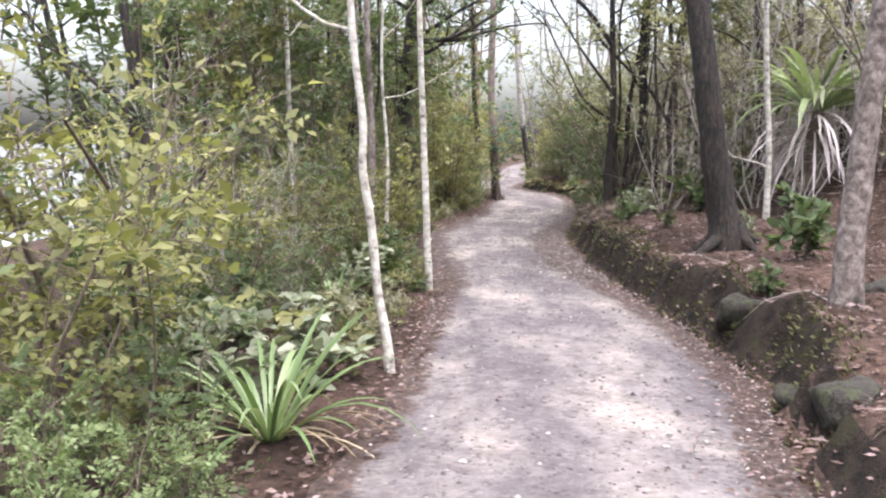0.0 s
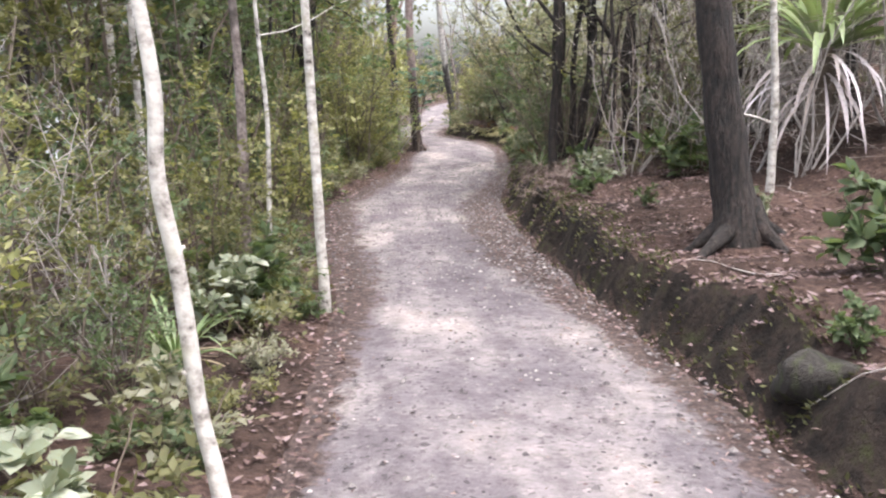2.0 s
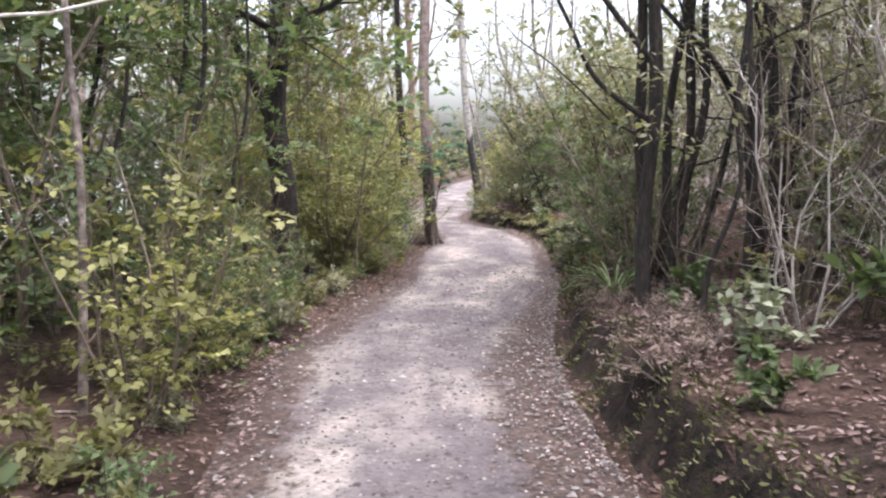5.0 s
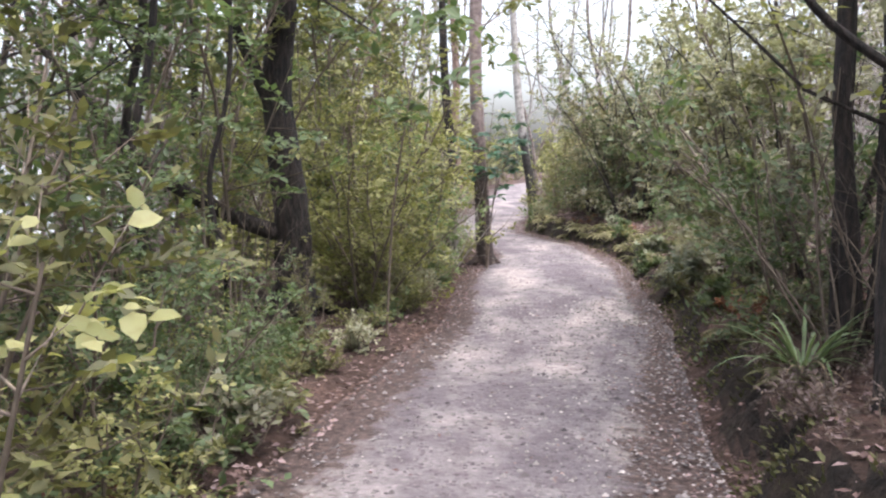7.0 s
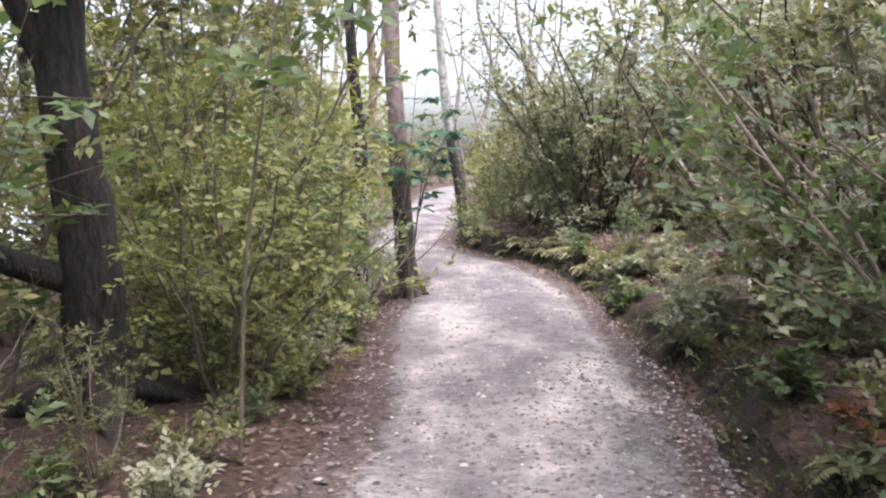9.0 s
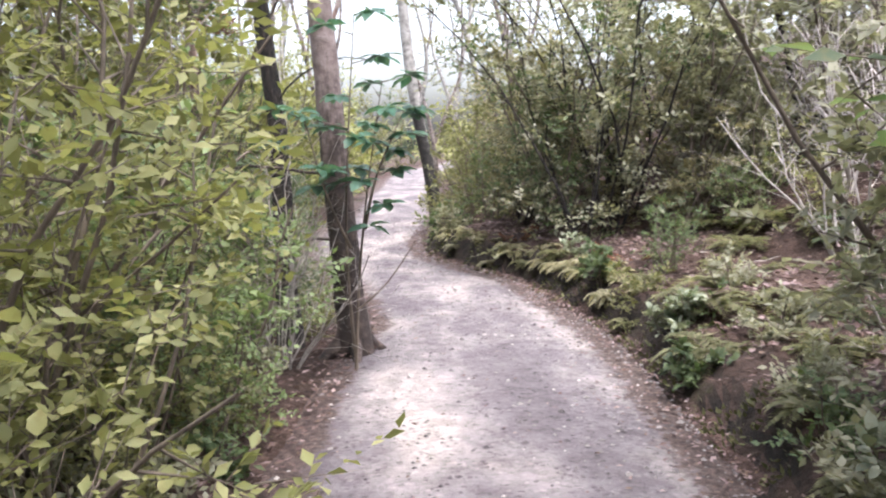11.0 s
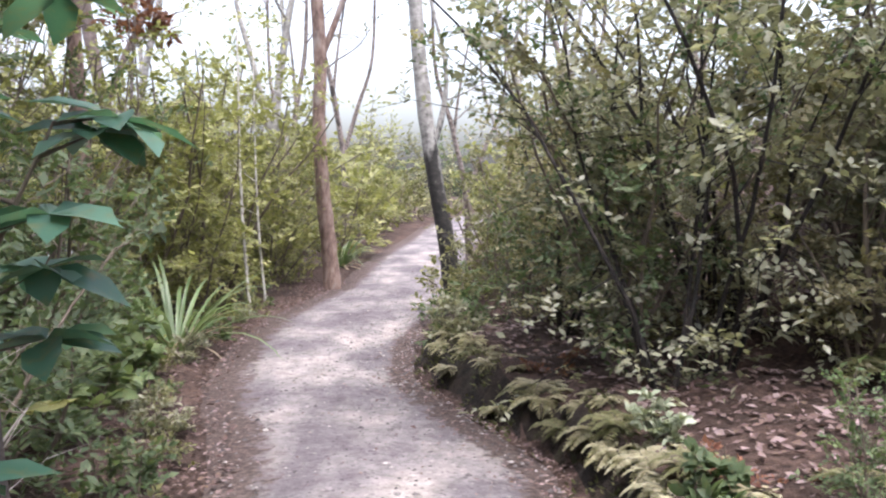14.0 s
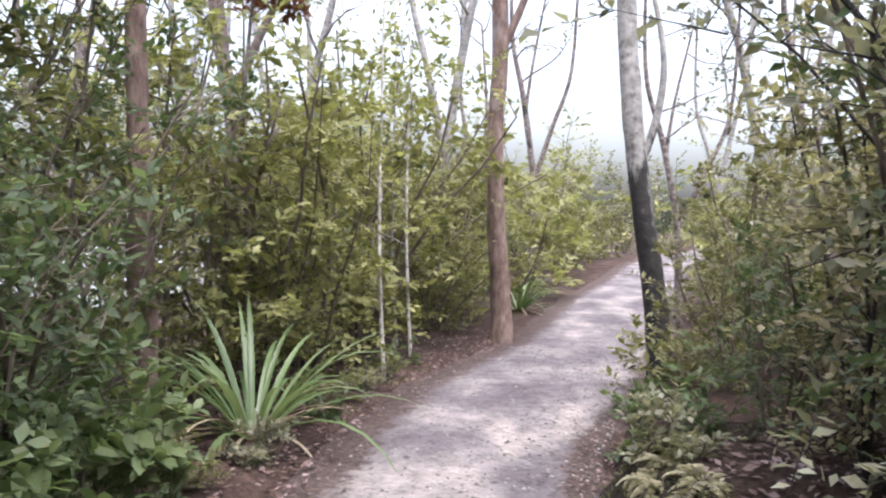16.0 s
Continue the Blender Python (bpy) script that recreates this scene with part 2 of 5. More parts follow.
B_DEADTWIG = bark_material("dead_grey_twig", [(0.3, (0.17, 0.15, 0.137)), (0.7, (0.42, 0.38, 0.355))], 30, (1, 1, 0.4), None, 0.003)
M_ROCK = bark_material("mossy_rock", [(0.3, (0.012, 0.01, 0.009)), (0.55, (0.036, 0.03, 0.024)), (0.75, (0.075, 0.066, 0.055))], 9, (1, 1, 1), ((0.045, 0.05, 0.02), 3, 0.52), 0.05)

# ---------------------------------------------------------------- plan of the ground
EDGE_Y = (-400, -6, 0, 3.1, 4.5, 6, 8, 9.5, 11, 12.4, 13.8, 16, 18, 19.8, 20.8, 22.5, 24.4, 26, 27.6, 29, 30.4, 36, 41, 48, 56, 70, 600)
EDGE_L = (-1.4, -0.9, -0.6, -0.41, -0.2, -0.1, 0.0, -0.15, -0.22, -0.18, 0.12, 0.64, 0.8, 1.08, 1.3, 1.15, 0.75, 0.68, 0.76, 1.0, 1.3, 1.75, 2.4, 3.1, 4.4, 8, 120)
EDGE_R = (0.6, 0.8, 1.0, 1.27, 1.58, 1.6, 1.5, 1.46, 1.5, 1.63, 1.9, 2.32, 2.58, 2.8, 2.8, 2.72, 2.16, 2.2, 2.55, 2.75, 2.95, 3.7, 4.4, 5.2, 6.6, 10.4, 124)


def left_edge(y):
    return float(np.interp(y, EDGE_Y, EDGE_L)) + 0.035 * noise.noise((7.1, y * 2.3, 0)) + 0.02 * noise.noise((2.1, y * 7, 0))


def right_edge(y):
    return float(np.interp(y, EDGE_Y, EDGE_R)) + 0.03 * noise.noise((3.3, y * 2.3, 0)) + 0.02 * noise.noise((5.1, y * 7, 0))


def smooth(a, b, v):
    v = min(1.0, max(0.0, (v - a) / (b - a)))
    return v * v * (3 - 2 * v)


def bank_height(y):
    return float(np.interp(y, (-4, 3, 6, 8, 10.5, 12.5, 18, 22, 26, 30, 40), (0.24, 0.26, 0.28, 0.31, 0.3, 0.24, 0.18, 0.22, 0.22, 0.12, 0.05)))


def ground_z(x, y):
    l, r = left_edge(y), right_edge(y)
    rough = noise.fractal((x * 1.3, y * 1.3, 2), 0.8, 2.1, 4)
    if x < l:
        d = l - x
        z = 0.03 * smooth(0, 0.3, d) - 0.17 * max(0, d - 1.6)
        z = max(z, -3.2) + 0.05 * rough * smooth(0, 0.5, d)
    elif x > r:
        d = x - r
        face = float(np.interp(y, (3, 6, 7.5, 11, 13, 17, 20, 26, 29), (0.3, 0.24, 0.17, 0.2, 0.3, 0.28, 0.24, 0.22, 0.3)))
        lumps = 0.06 * noise.fractal((x * 4, y * 4, 7), 0.9, 2.1, 3)
        wob = 1 + 0.35 * noise.noise((1.5, y * 1.4, 4.0)) + 0.22 * noise.noise((8.5, y * 4, 4.0))
        z = bank_height(y) * wob * smooth(0.0, face * wob, d - 0.05 - lumps - 0.09 * noise.noise((4.4, y * 2.6, 1.0)) - 0.04 * noise.noise((2.4, y * 9, 1.0))) + 0.09 * min(d, 1.8) + 0.42 * max(0, min(d, 12) - 1.8) + 0.12 * max(0, d - 12)
        z = min(z, 8) + 0.07 * rough * smooth(0.0, 0.4, d)
    else:
        z = 0.0
    return z


def path_z(x, y):
    return 0.012 * noise.noise((x * 1.6, y * 1.6, 9)) + 0.005 * noise.noise((x * 6, y * 6, 3))


def make_mesh(name, verts, faces, mats=(), smooth_faces=False, slots=None):
    me = bpy.data.meshes.new(name)
    me.from_pydata(verts, [], faces)
    for m in mats:
        me.materials.append(m)
    if slots is not None:
        me.polygons.foreach_set("material_index", slots)
    if smooth_faces:
        me.polygons.foreach_set("use_smooth", [True] * len(me.polygons))
    me.update()
    return me


def grid_faces(rows, cols):
    return [(i * cols + j, i * cols + j + 1, (i + 1) * cols + j + 1, (i + 1) * cols + j) for i in range(rows - 1) for j in range(cols - 1)]


def build_ground():
    ys = [-400, -150, -60, -25, -12] + [-6 + 0.12 * i for i in range(330)] + [34.5 + 1.1 ** i for i in range(4, 62)]
    out = [0.0, 0.04, 0.08, 0.12, 0.16, 0.2, 0.25, 0.3, 0.36, 0.43, 0.52, 0.64, 0.8, 1.0, 1.25, 1.55, 1.9, 2.4, 3, 3.8, 4.8, 6, 7.5, 9.5, 12, 16, 22, 35, 70, 160, 400]
    verts = []
    for y in ys:
        l, r = left_edge(y), right_edge(y)
        for d in reversed(out):
            verts.append((l - d, y, ground_z(l - d - 1e-4, y) - (0.02 if d < 0.03 else 0)))
        for d in out:
            verts.append((r + d, y, ground_z(r + d + 1e-4, y) - (0.02 if d < 0.03 else 0)))
    ob = new("ground", make_mesh("ground", verts, grid_faces(len(ys), 2 * len(out)), [M_GROUND], True))
    tagged(ob, "brown leaf-littered forest floor with a mossy clay bank", "ground", kind="structure")

    ys = [-30, -15] + [-6 + 0.12 * i for i in range(420)] + [45 + 2 * i for i in range(20)]
    verts, verge, cols = [], [], 19
    for y in ys:
        l, r = left_edge(y) - 0.07, right_edge(y) + 0.05
        for j in range(cols):
            u = j / (cols - 1)
            x = l + (r - l) * u
            edge = min(u, 1 - u)
            # left band widens again past y 20: litter plus shade put into the colour
            verge.append(0.75 * (1 - smooth(0, float(np.interp(y, (6, 9, 14, 17, 20, 22.5, 27), (0.42, 0.8, 0.8, 0.6, 0.42, 0.75, 0.75))), x - l)) + 0.75 * (1 - smooth(0, float(np.interp(y, (7, 9, 12, 15), (0.5, 1.05, 1.05, 0.5))), r - x)))
            verts.append((x, y, path_z(x, y) + (0.0 if edge > 0.03 else -0.012) + 0.02 * smooth(0, 0.35, edge)))
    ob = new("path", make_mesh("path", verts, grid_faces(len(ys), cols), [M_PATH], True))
    at = ob.data.attributes.new("verge", "FLOAT", "POINT")
    at.data.foreach_set("value", verge)
    tagged(ob, "pale grey-mauve compacted gravel walking track", "path", kind="structure")

    verts = [(-700, -400, -2.3), (-14, -400, -2.3), (-14, 600, -2.3), (-700, 600, -2.3)]
    ob = new("water", make_mesh("water", verts, [(0, 1, 2, 3)], [M_WATER]))
    tagged(ob, "pale still water reflecting a white sky", "water", kind="structure")


build_ground()


# ---------------------------------------------------------------- plant building blocks
class Builder:
    """Collects tubes and leaves and turns them into meshes."""

    def __init__(self):
        self.v, self.f, self.slot = [], [], []

    def tube(self, pts, radii, sides=5, slot=0, cap=False, lump=0.0):
        base = len(self.v)
        for i, p in enumerate(pts):
            a = pts[max(0, i - 1)]
            b = pts[min(len(pts) - 1, i + 1)]
            d = (b - a).normalized()
            u = d.cross(Vector((0.3, 1, 0.1))).normalized()
            w = d.cross(u)
            for k in range(sides):
                an = 2 * math.pi * k / sides
                r = radii[i] * (1 + lump * noise.noise((p.x * 3 + math.cos(an), p.y * 3 + math.sin(an), p.z * 4)))
                self.v.append(p + (u * math.cos(an) + w * math.sin(an)) * r)
        for i in range(len(pts) - 1):
            for k in range(sides):
                k2 = (k + 1) % sides
                self.f.append((base + i * sides + k, base + i * sides + k2, base + (i + 1) * sides + k2, base + (i + 1) * sides + k))
                self.slot.append(slot)
        if cap:
            self.f.append(tuple(base + (len(pts) - 1) * sides + k for k in range(sides)))
            self.slot.append(slot)

    def spike(self, a, b, radius, slot=0):
        """A thin twig that runs out to a point."""
        d = (b - a).normalized()
        u = d.orthogonal().normalized()
        w = d.cross(u)
        n = len(self.v)
        self.v += [a + (u * math.cos(k * 2.0944) + w * math.sin(k * 2.0944)) * radius for k in range(3)] + [b]
        self.f += [(n, n + 1, n + 3), (n + 1, n + 2, n + 3), (n + 2, n, n + 3)]
        self.slot += [slot] * 3

    def leaf(self, p, d, up, length, width, broad=False, slot=0):
        side = d.cross(up)
        if side.length < 1e-4:
            side = d.orthogonal()
        side.normalize()
        n = side.cross(d)
        b = len(self.v)
        if broad:
            self.v += [p, p + d * length * 0.3 + side * width * 0.46 + n * width * 0.12, p + d * length * 0.68 + side * width * 0.42 + n * width * 0.05, p + d * length - n * length * 0.12,
                       p + d * length * 0.68 - side * width * 0.42 + n * width * 0.05, p + d * length * 0.3 - side * width * 0.46 + n * width * 0.12, p + d * length * 0.5]
            self.f += [(b, b + 1, b + 6), (b + 1, b + 2, b + 6), (b + 2, b + 3, b + 6), (b + 3, b + 4, b + 6), (b + 4, b + 5, b + 6), (b + 5, b, b + 6)]
            self.slot += [slot] * 6
        else:
            self.v += [p, p + d * length * 0.45 + side * width * 0.5 + n * width * 0.15, p + d * length, p + d * length * 0.45 - side * width * 0.5 + n * width * 0.15]
            self.f += [(b, b + 1, b + 2), (b, b + 2, b + 3)]
            self.slot += [slot] * 2

    def blade(self, p, d, length, width, droop, slot=0, segs=7):
        """An arching strap leaf with a keel."""
        b = len(self.v)
        d = d.normalized()
        side = d.cross(Vector((0, 0, 1)))
        if side.length < 1e-3:
            side = Vector((1, 0, 0))
        side.normalize()
        q = p.copy()
        for i in range(segs + 1):
            s = i / segs
            w = width * (0.55 + 0.9 * s if s < 0.4 else 0.91 * (1 - ((s - 0.4) / 0.6) ** 2) + 0.02)
            n = side.cross(d)
            self.v += [q + side * w * 0.5 + n * w * 0.18, q.copy(), q - side * w * 0.5 + n * w * 0.18]
            q = q + d * (length / segs)
            d = (d + Vector((0, 0, -1)) * droop * (0.3 + s)).normalized()
        for i in range(segs):
            for k in range(2):
                a = b + i * 3 + k
                self.f.append((a, a + 1, a + 4, a + 3))
                self.slot.append(slot)

    def mesh(self, name, mats, smooth_faces=False):
        return make_mesh(name, [tuple(c) for c in self.v], self.f, mats, smooth_faces, self.slot)


def rand_dir(rng, flat=0.0):
    a = rng.uniform(0, 2 * math.pi)
    z = rng.uniform(-1, 1) * (1 - flat)
    r = math.sqrt(max(0, 1 - z * z))
    return Vector((r * math.cos(a), r * math.sin(a), z))


def grow(wood, leaves, rng, p, d, length, radius, level, spec):
    """A branch that bends upwards, splits and carries leaves on its last twigs."""
    segs = 1 if level == spec["levels"] and level else (5, 2)[min(1, level)]
    pts, dirs, q = [p.copy()], [], p.copy()
    for _ in range(segs):
        d = (d + rand_dir(rng) * spec.get("wobble", 0.25) + Vector((0, 0, spec.get("rise", 0.08)))).normalized()
        q = q + d * (length / segs)
        pts.append(q.copy())
        dirs.append(d.copy())
    if segs == 1:
        if radius > 0.003 or rng.random() < 0.55:
            wood.spike(pts[0], pts[1], radius)
    elif level and radius < 0.0065:
        for k in range(segs):
            wood.spike(pts[k], pts[k + 1], radius * (1 - 0.4 * k))
    else:
        wood.tube(pts, [radius * (1 - 0.65 * i / segs) for i in range(segs + 1)], 5 if level == 0 else 3)
    if level < spec["levels"]:
        for i in range(spec["split"][level]):
            s = rng.uniform(spec.get("bare", 0.25) if level == 0 else 0.15, 1.0)
            k = min(segs - 1, int(s * segs))
            at = pts[k].lerp(pts[k + 1], s * segs - k)
            turn = (dirs[k] * 0.55 + rand_dir(rng, spec.get("flat", 0.3)) * spec.get("spread", 1.0) + Vector((0, 0, spec.get("lift", 0.15)))).normalized()
            grow(wood, leaves, rng, at, turn, length * rng.uniform(*spec.get("shorter", (0.35, 0.6))) * (1.15 - 0.5 * s if level == 0 else 1), radius * 0.4, level + 1, spec)
    if level >= spec["levels"] - spec.get("leafy", 0) and leaves is not None:
        n = spec["leaves"]
        fan = (Vector((0, 0, 1)) + rand_dir(rng) * 0.6).normalized()
        for i in range(n):
            s = (i + rng.random()) / n
            k = min(segs - 1, int(s * segs))
            at = pts[k].lerp(pts[k + 1], s * segs - k)
            side = dirs[k].cross(fan)
            ld = (dirs[k] * 0.6 + side * (1.0 if i % 2 else -1.0) + rand_dir(rng) * 0.45).normalized()
            size = spec["leaf"] * rng.uniform(0.55, 1.3)
            up = (fan + rand_dir(rng) * 0.5).normalized()
            leaves.leaf(at, ld, up, size, size * spec["ratio"], spec.get("broad", False))


PROTO = {}


def plant_proto(key, name, label, category, group, seed, spec, stems, height, lean, radius, leaf_mat, wood_mat=None, part="foliage"):
    """Register a plant of several stems; it is built on its first use."""
    def build():
        rng = random.Random(seed)
        wood, leaves = Builder(), Builder()
        for i in range(stems):
            a = 2 * math.pi * (i + rng.random() * 0.7) / stems
            d = Vector((math.cos(a) * lean * rng.uniform(0.4, 1.2), math.sin(a) * lean * rng.uniform(0.4, 1.2), 1)).normalized()
            p = Vector((math.cos(a), math.sin(a), 0)) * radius * 2 * (stems > 1) + Vector((0, 0, -0.12))
            grow(wood, leaves, rng, p, d, height * rng.uniform(0.75, 1.1), radius, 0, spec)
        return [("stems", wood.mesh(name + "_stems", [wood_mat or B_TWIG], True))] + ([(part, leaves.mesh(name + "_leaves", [leaf_mat], True))] if leaves.f else [])
    PROTO[key] = (build, name, label, category, group)


MADE = {}


def put(key, x, y, turn=0.0, scale=1.0, z=None, sz=None):
    """Stand a plant on the ground at x, y."""
    if z is None:
        z = ground_z(x, y)
    m = pose(x, y, z, 0, 0, turn) @ Matrix.Diagonal((scale, scale, sz or scale, 1))
    if key in MADE:
        return copy_thing(MADE[key], m)
    build, name, label, category, group = PROTO[key]
    root = new(name)
    for part, me in build():
        new(part, me).parent = root
    tagged(root, label, category, group)
    MADE[key] = root
    first = copy_thing(root, m)
    for o in (root, *root.children_recursive):
        scene.collection.objects.unlink(o)
    return first


SMALL = dict(levels=2, split=(10, 5), leaves=8, leaf=0.057, ratio=0.48, bare=0.03, spread=1.1, flat=0.2, lift=0.0, rise=0.05, shorter=(0.28, 0.46))
DENSE = dict(levels=2, split=(11, 5), leaves=8, leaf=0.055, ratio=0.52, bare=0.02, spread=1.2, flat=0.2, lift=0.0, rise=0.04, shorter=(0.2, 0.34), leafy=1)
ROUND = dict(levels=2, split=(10, 4), leaves=5, leaf=0.046, ratio=0.75, bare=0.04, spread=1.1, flat=0.3, lift=0.0, broad=True, shorter=(0.3, 0.46))
BROAD = dict(levels=2, split=(5, 3), leaves=6, leaf=0.095, ratio=0.58, bare=0.2, spread=0.9, flat=0.4, broad=True, shorter=(0.3, 0.5))
LOW = dict(levels=2, split=(5, 4), leaves=7, leaf=0.046, ratio=0.55, bare=0.05, spread=1.2, flat=0.2, lift=0.0, rise=0.0, shorter=(0.4, 0.6))
TALL = dict(levels=2, split=(21, 5), leaves=9, leaf=0.08, ratio=0.52, bare=0.02, spread=1.1, flat=0.3, lift=0.0, rise=0.05, shorter=(0.13, 0.26), wobble=0.3)
BACK = dict(levels=1, split=(34,), leaves=13, leaf=0.125, ratio=0.6, bare=0.0, spread=1.1, flat=0.3, lift=0.0, rise=0.04, shorter=(0.16, 0.32))
MASS = dict(levels=2, split=(15, 5), leaves=8, leaf=0.052, ratio=0.55, bare=0.04, spread=1.2, flat=0.25, lift=0.0, rise=0.05, shorter=(0.2, 0.36), leafy=1, wobble=0.3)
HIGH = dict(levels=2, split=(12, 5), leaves=8, leaf=0.13, ratio=0.42, bare=0.4, spread=1.0, flat=0.4, shorter=(0.16, 0.32))
FAR = dict(levels=2, split=(7, 3), leaves=8, leaf=0.125, ratio=0.5, bare=0.02, spread=1.1, flat=0.2, lift=0.0, rise=0.04, shorter=(0.3, 0.5))
BARE = dict(levels=2, split=(8, 4), leaves=0, leaf=0.05, ratio=0.4, bare=0.1, spread=1.0, flat=0.2, shorter=(0.3, 0.55), wobble=0.35)

plant_proto("back_a", "understorey_tree", "dense dim olive-green tree deep in the thicket", "tree", "trees deep in the thicket", 61, BACK, 3, 4.4, 0.2, 0.02, L_OLIVE)
plant_proto("back_b", "understorey_tree", "dense dim green tree deep in the thicket", "tree", "trees deep in the thicket", 62, BACK, 3, 4.2, 0.2, 0.02, L_GREEN)
plant_proto("back_d", "understorey_tree", "dense yellow-green tree behind the track edge", "tree", "trees deep in the thicket", 67, BACK, 3, 4.2, 0.22, 0.02, L_YELLOW)
plant_proto("back_c", "understorey_tree", "dense grey-green tree on the hillside", "tree", "trees on the hillside", 63, BACK, 3, 3.6, 0.25, 0.02, L_GREY)
plant_proto("low_a", "ground_plant", "low olive-green small-leaved plant on the verge", "plant", "low plants on the verge", 64, LOW, 5, 0.42, 0.9, 0.006, L_OLIVE)
plant_proto("low_b", "ground_plant", "low green small-leaved plant on the verge", "plant", "low plants on the verge", 65, LOW, 5, 0.42, 0.9, 0.006, L_GREEN)
plant_proto("red_a", "ground_plant", "low plant with dead red-brown leaves", "plant", "red-brown plants", 68, LOW, 4, 0.36, 0.9, 0.006, L_RED)
plant_proto("brush_a", "dead_brush", "low heap of dead brown fern and twigs", "dead brush", "heaps of dead brush on the bank", 75, dict(LOW, leaf=0.04, ratio=0.3), 6, 0.4, 1.1, 0.006, L_BRUSH)
plant_proto("low_c", "ground_plant", "low pale grey-green plant on the verge", "plant", "low plants on the verge", 66, LOW, 5, 0.42, 0.9, 0.006, L_GREY)
plant_proto("small_a", "shrub", "bushy olive-green small-leaved shrub on the forest floor", "shrub", "olive shrubs beside the track", 11, SMALL, 5, 1.5, 0.45, 0.014, L_OLIVE)
plant_proto("small_b", "shrub", "bushy green small-leaved shrub on the forest floor", "shrub", "green shrubs beside the track", 12, SMALL, 5, 1.5, 0.5, 0.014, L_GREEN)
plant_proto("grey_a", "shrub", "dense grey-green wide shrub on the bank", "shrub", "grey-green shrubs on the bank", 13, DENSE, 6, 1.75, 0.24, 0.016, L_GREY)
plant_proto("grey_b", "shrub", "dense olive-grey shrub on the bank", "shrub", "grey-green shrubs on the bank", 14, DENSE, 6, 1.75, 0.24, 0.016, L_OLIVE)
plant_proto("fresh_a", "shrub", "fresh green fine-leaved shrub at the track edge", "shrub", "fresh green shrubs", 33, SMALL, 5, 1.5, 0.5, 0.014, L_FRESH)
plant_proto("brown_a", "shrub", "open olive-brown small-leaved shrub on the bank", "shrub", "grey-green shrubs on the bank", 34, DENSE, 6, 1.75, 0.26, 0.016, L_BROWN)
plant_proto("yellow_c", "shrub", "dense bright yellow-green fine-leaved shrub", "shrub", "yellow-green shrubs", 35, DENSE, 6, 1.7, 0.3, 0.014, L_YELLOW)
plant_proto("yellow_a", "shrub", "yellow-green round-leaved shrub beside the track", "shrub", "yellow-green shrubs", 15, ROUND, 5, 1.3, 0.5, 0.011, L_YELLOW)
plant_proto("yellow_b", "shrub", "bright yellow-green bushy shrub", "shrub", "yellow-green shrubs", 16, SMALL, 5, 1.8, 0.4, 0.014, L_YELLOW)
plant_proto("broad_a", "seedling", "low seedling with broad pale green leaves", "seedling", "broad-leaved seedlings", 17, BROAD, 4, 0.6, 0.6, 0.008, L_PALE)
plant_proto("broad_c", "seedling", "low bush with broad fresh green leaves", "seedling", "broad-leaved seedlings", 37, BROAD, 5, 0.65, 0.6, 0.008, L_FRESH)
plant_proto("broad_b", "seedling", "low seedling with broad green leaves", "seedling", "broad-leaved seedlings", 18, BROAD, 4, 0.6, 0.6, 0.008, L_GREEN)
plant_proto("tall_a", "understorey_tree", "slender olive-green tree leafy to the ground", "tree", "understorey trees", 19, TALL, 3, 4.4, 0.16, 0.017, L_OLIVE)
plant_proto("tall_b", "understorey_tree", "slender yellow-green tree leafy to the ground", "tree", "understorey trees", 20, TALL, 3, 4.2, 0.18, 0.017, L_YELLOW)
plant_proto("tall_c", "understorey_tree", "slender dark green tree leafy to the ground", "tree", "understorey trees", 21, TALL, 3, 4.6, 0.14, 0.017, L_GREEN)
plant_proto("tall_d", "understorey_tree", "slender grey-green tree leafy to the ground", "tree", "understorey trees", 25, TALL, 3, 3.6, 0.2, 0.017, L_GREY)
plant_proto("high_a", "forest_tree", "tall thin dark-stemmed tree with an open crown", "tree", "forest trees", 22, HIGH, 2, 7.5, 0.1, 0.06, L_OLIVE, B_DARK)
plant_proto("high_b", "forest_tree", "tall thin grey-stemmed tree with an open crown", "tree", "forest trees", 23, HIGH, 2, 8.0, 0.1, 0.06, L_GREEN, B_GREY)
plant_proto("far_a", "shrub", "olive-green shrub lining the far track", "shrub", "shrubs lining the far track", 27, FAR, 4, 1.7, 0.45, 0.016, L_OLIVE)
plant_proto("far_b", "shrub", "yellow-green shrub lining the far track", "shrub", "shrubs lining the far track", 28, FAR, 4, 1.8, 0.45, 0.016, L_YELLOW)
plant_proto("mass_a", "large_shrub", "tall dense olive-grey shrub with dark crooked stems", "shrub", "tall dense shrubs", 71, MASS, 5, 2.9, 0.3, 0.014, L_GREY, B_DARK)
plant_proto("mass_b", "large_shrub", "tall dense olive-brown shrub with dark crooked stems", "shrub", "tall dense shrubs", 72, MASS, 5, 2.9, 0.28, 0.014, L_BROWN, B_DARK)
plant_proto("mass_c", "large_shrub", "tall dense yellow-green shrub beside the track", "shrub", "tall dense shrubs", 73, MASS, 5, 2.6, 0.3, 0.014, L_YELLOW)
plant_proto("mass_d", "large_shrub", "tall dense dark green shrub beside the track", "shrub", "tall dense shrubs", 74, MASS, 5, 2.7, 0.3, 0.014, L_GREEN)
plant_proto("dead_a", "dead_shrub", "leafless grey twiggy dead shrub", "dead shrub", "dead twiggy shrubs", 24, BARE, 6, 1.6, 0.4, 0.012, L_DEAD, B_DEADTWIG)
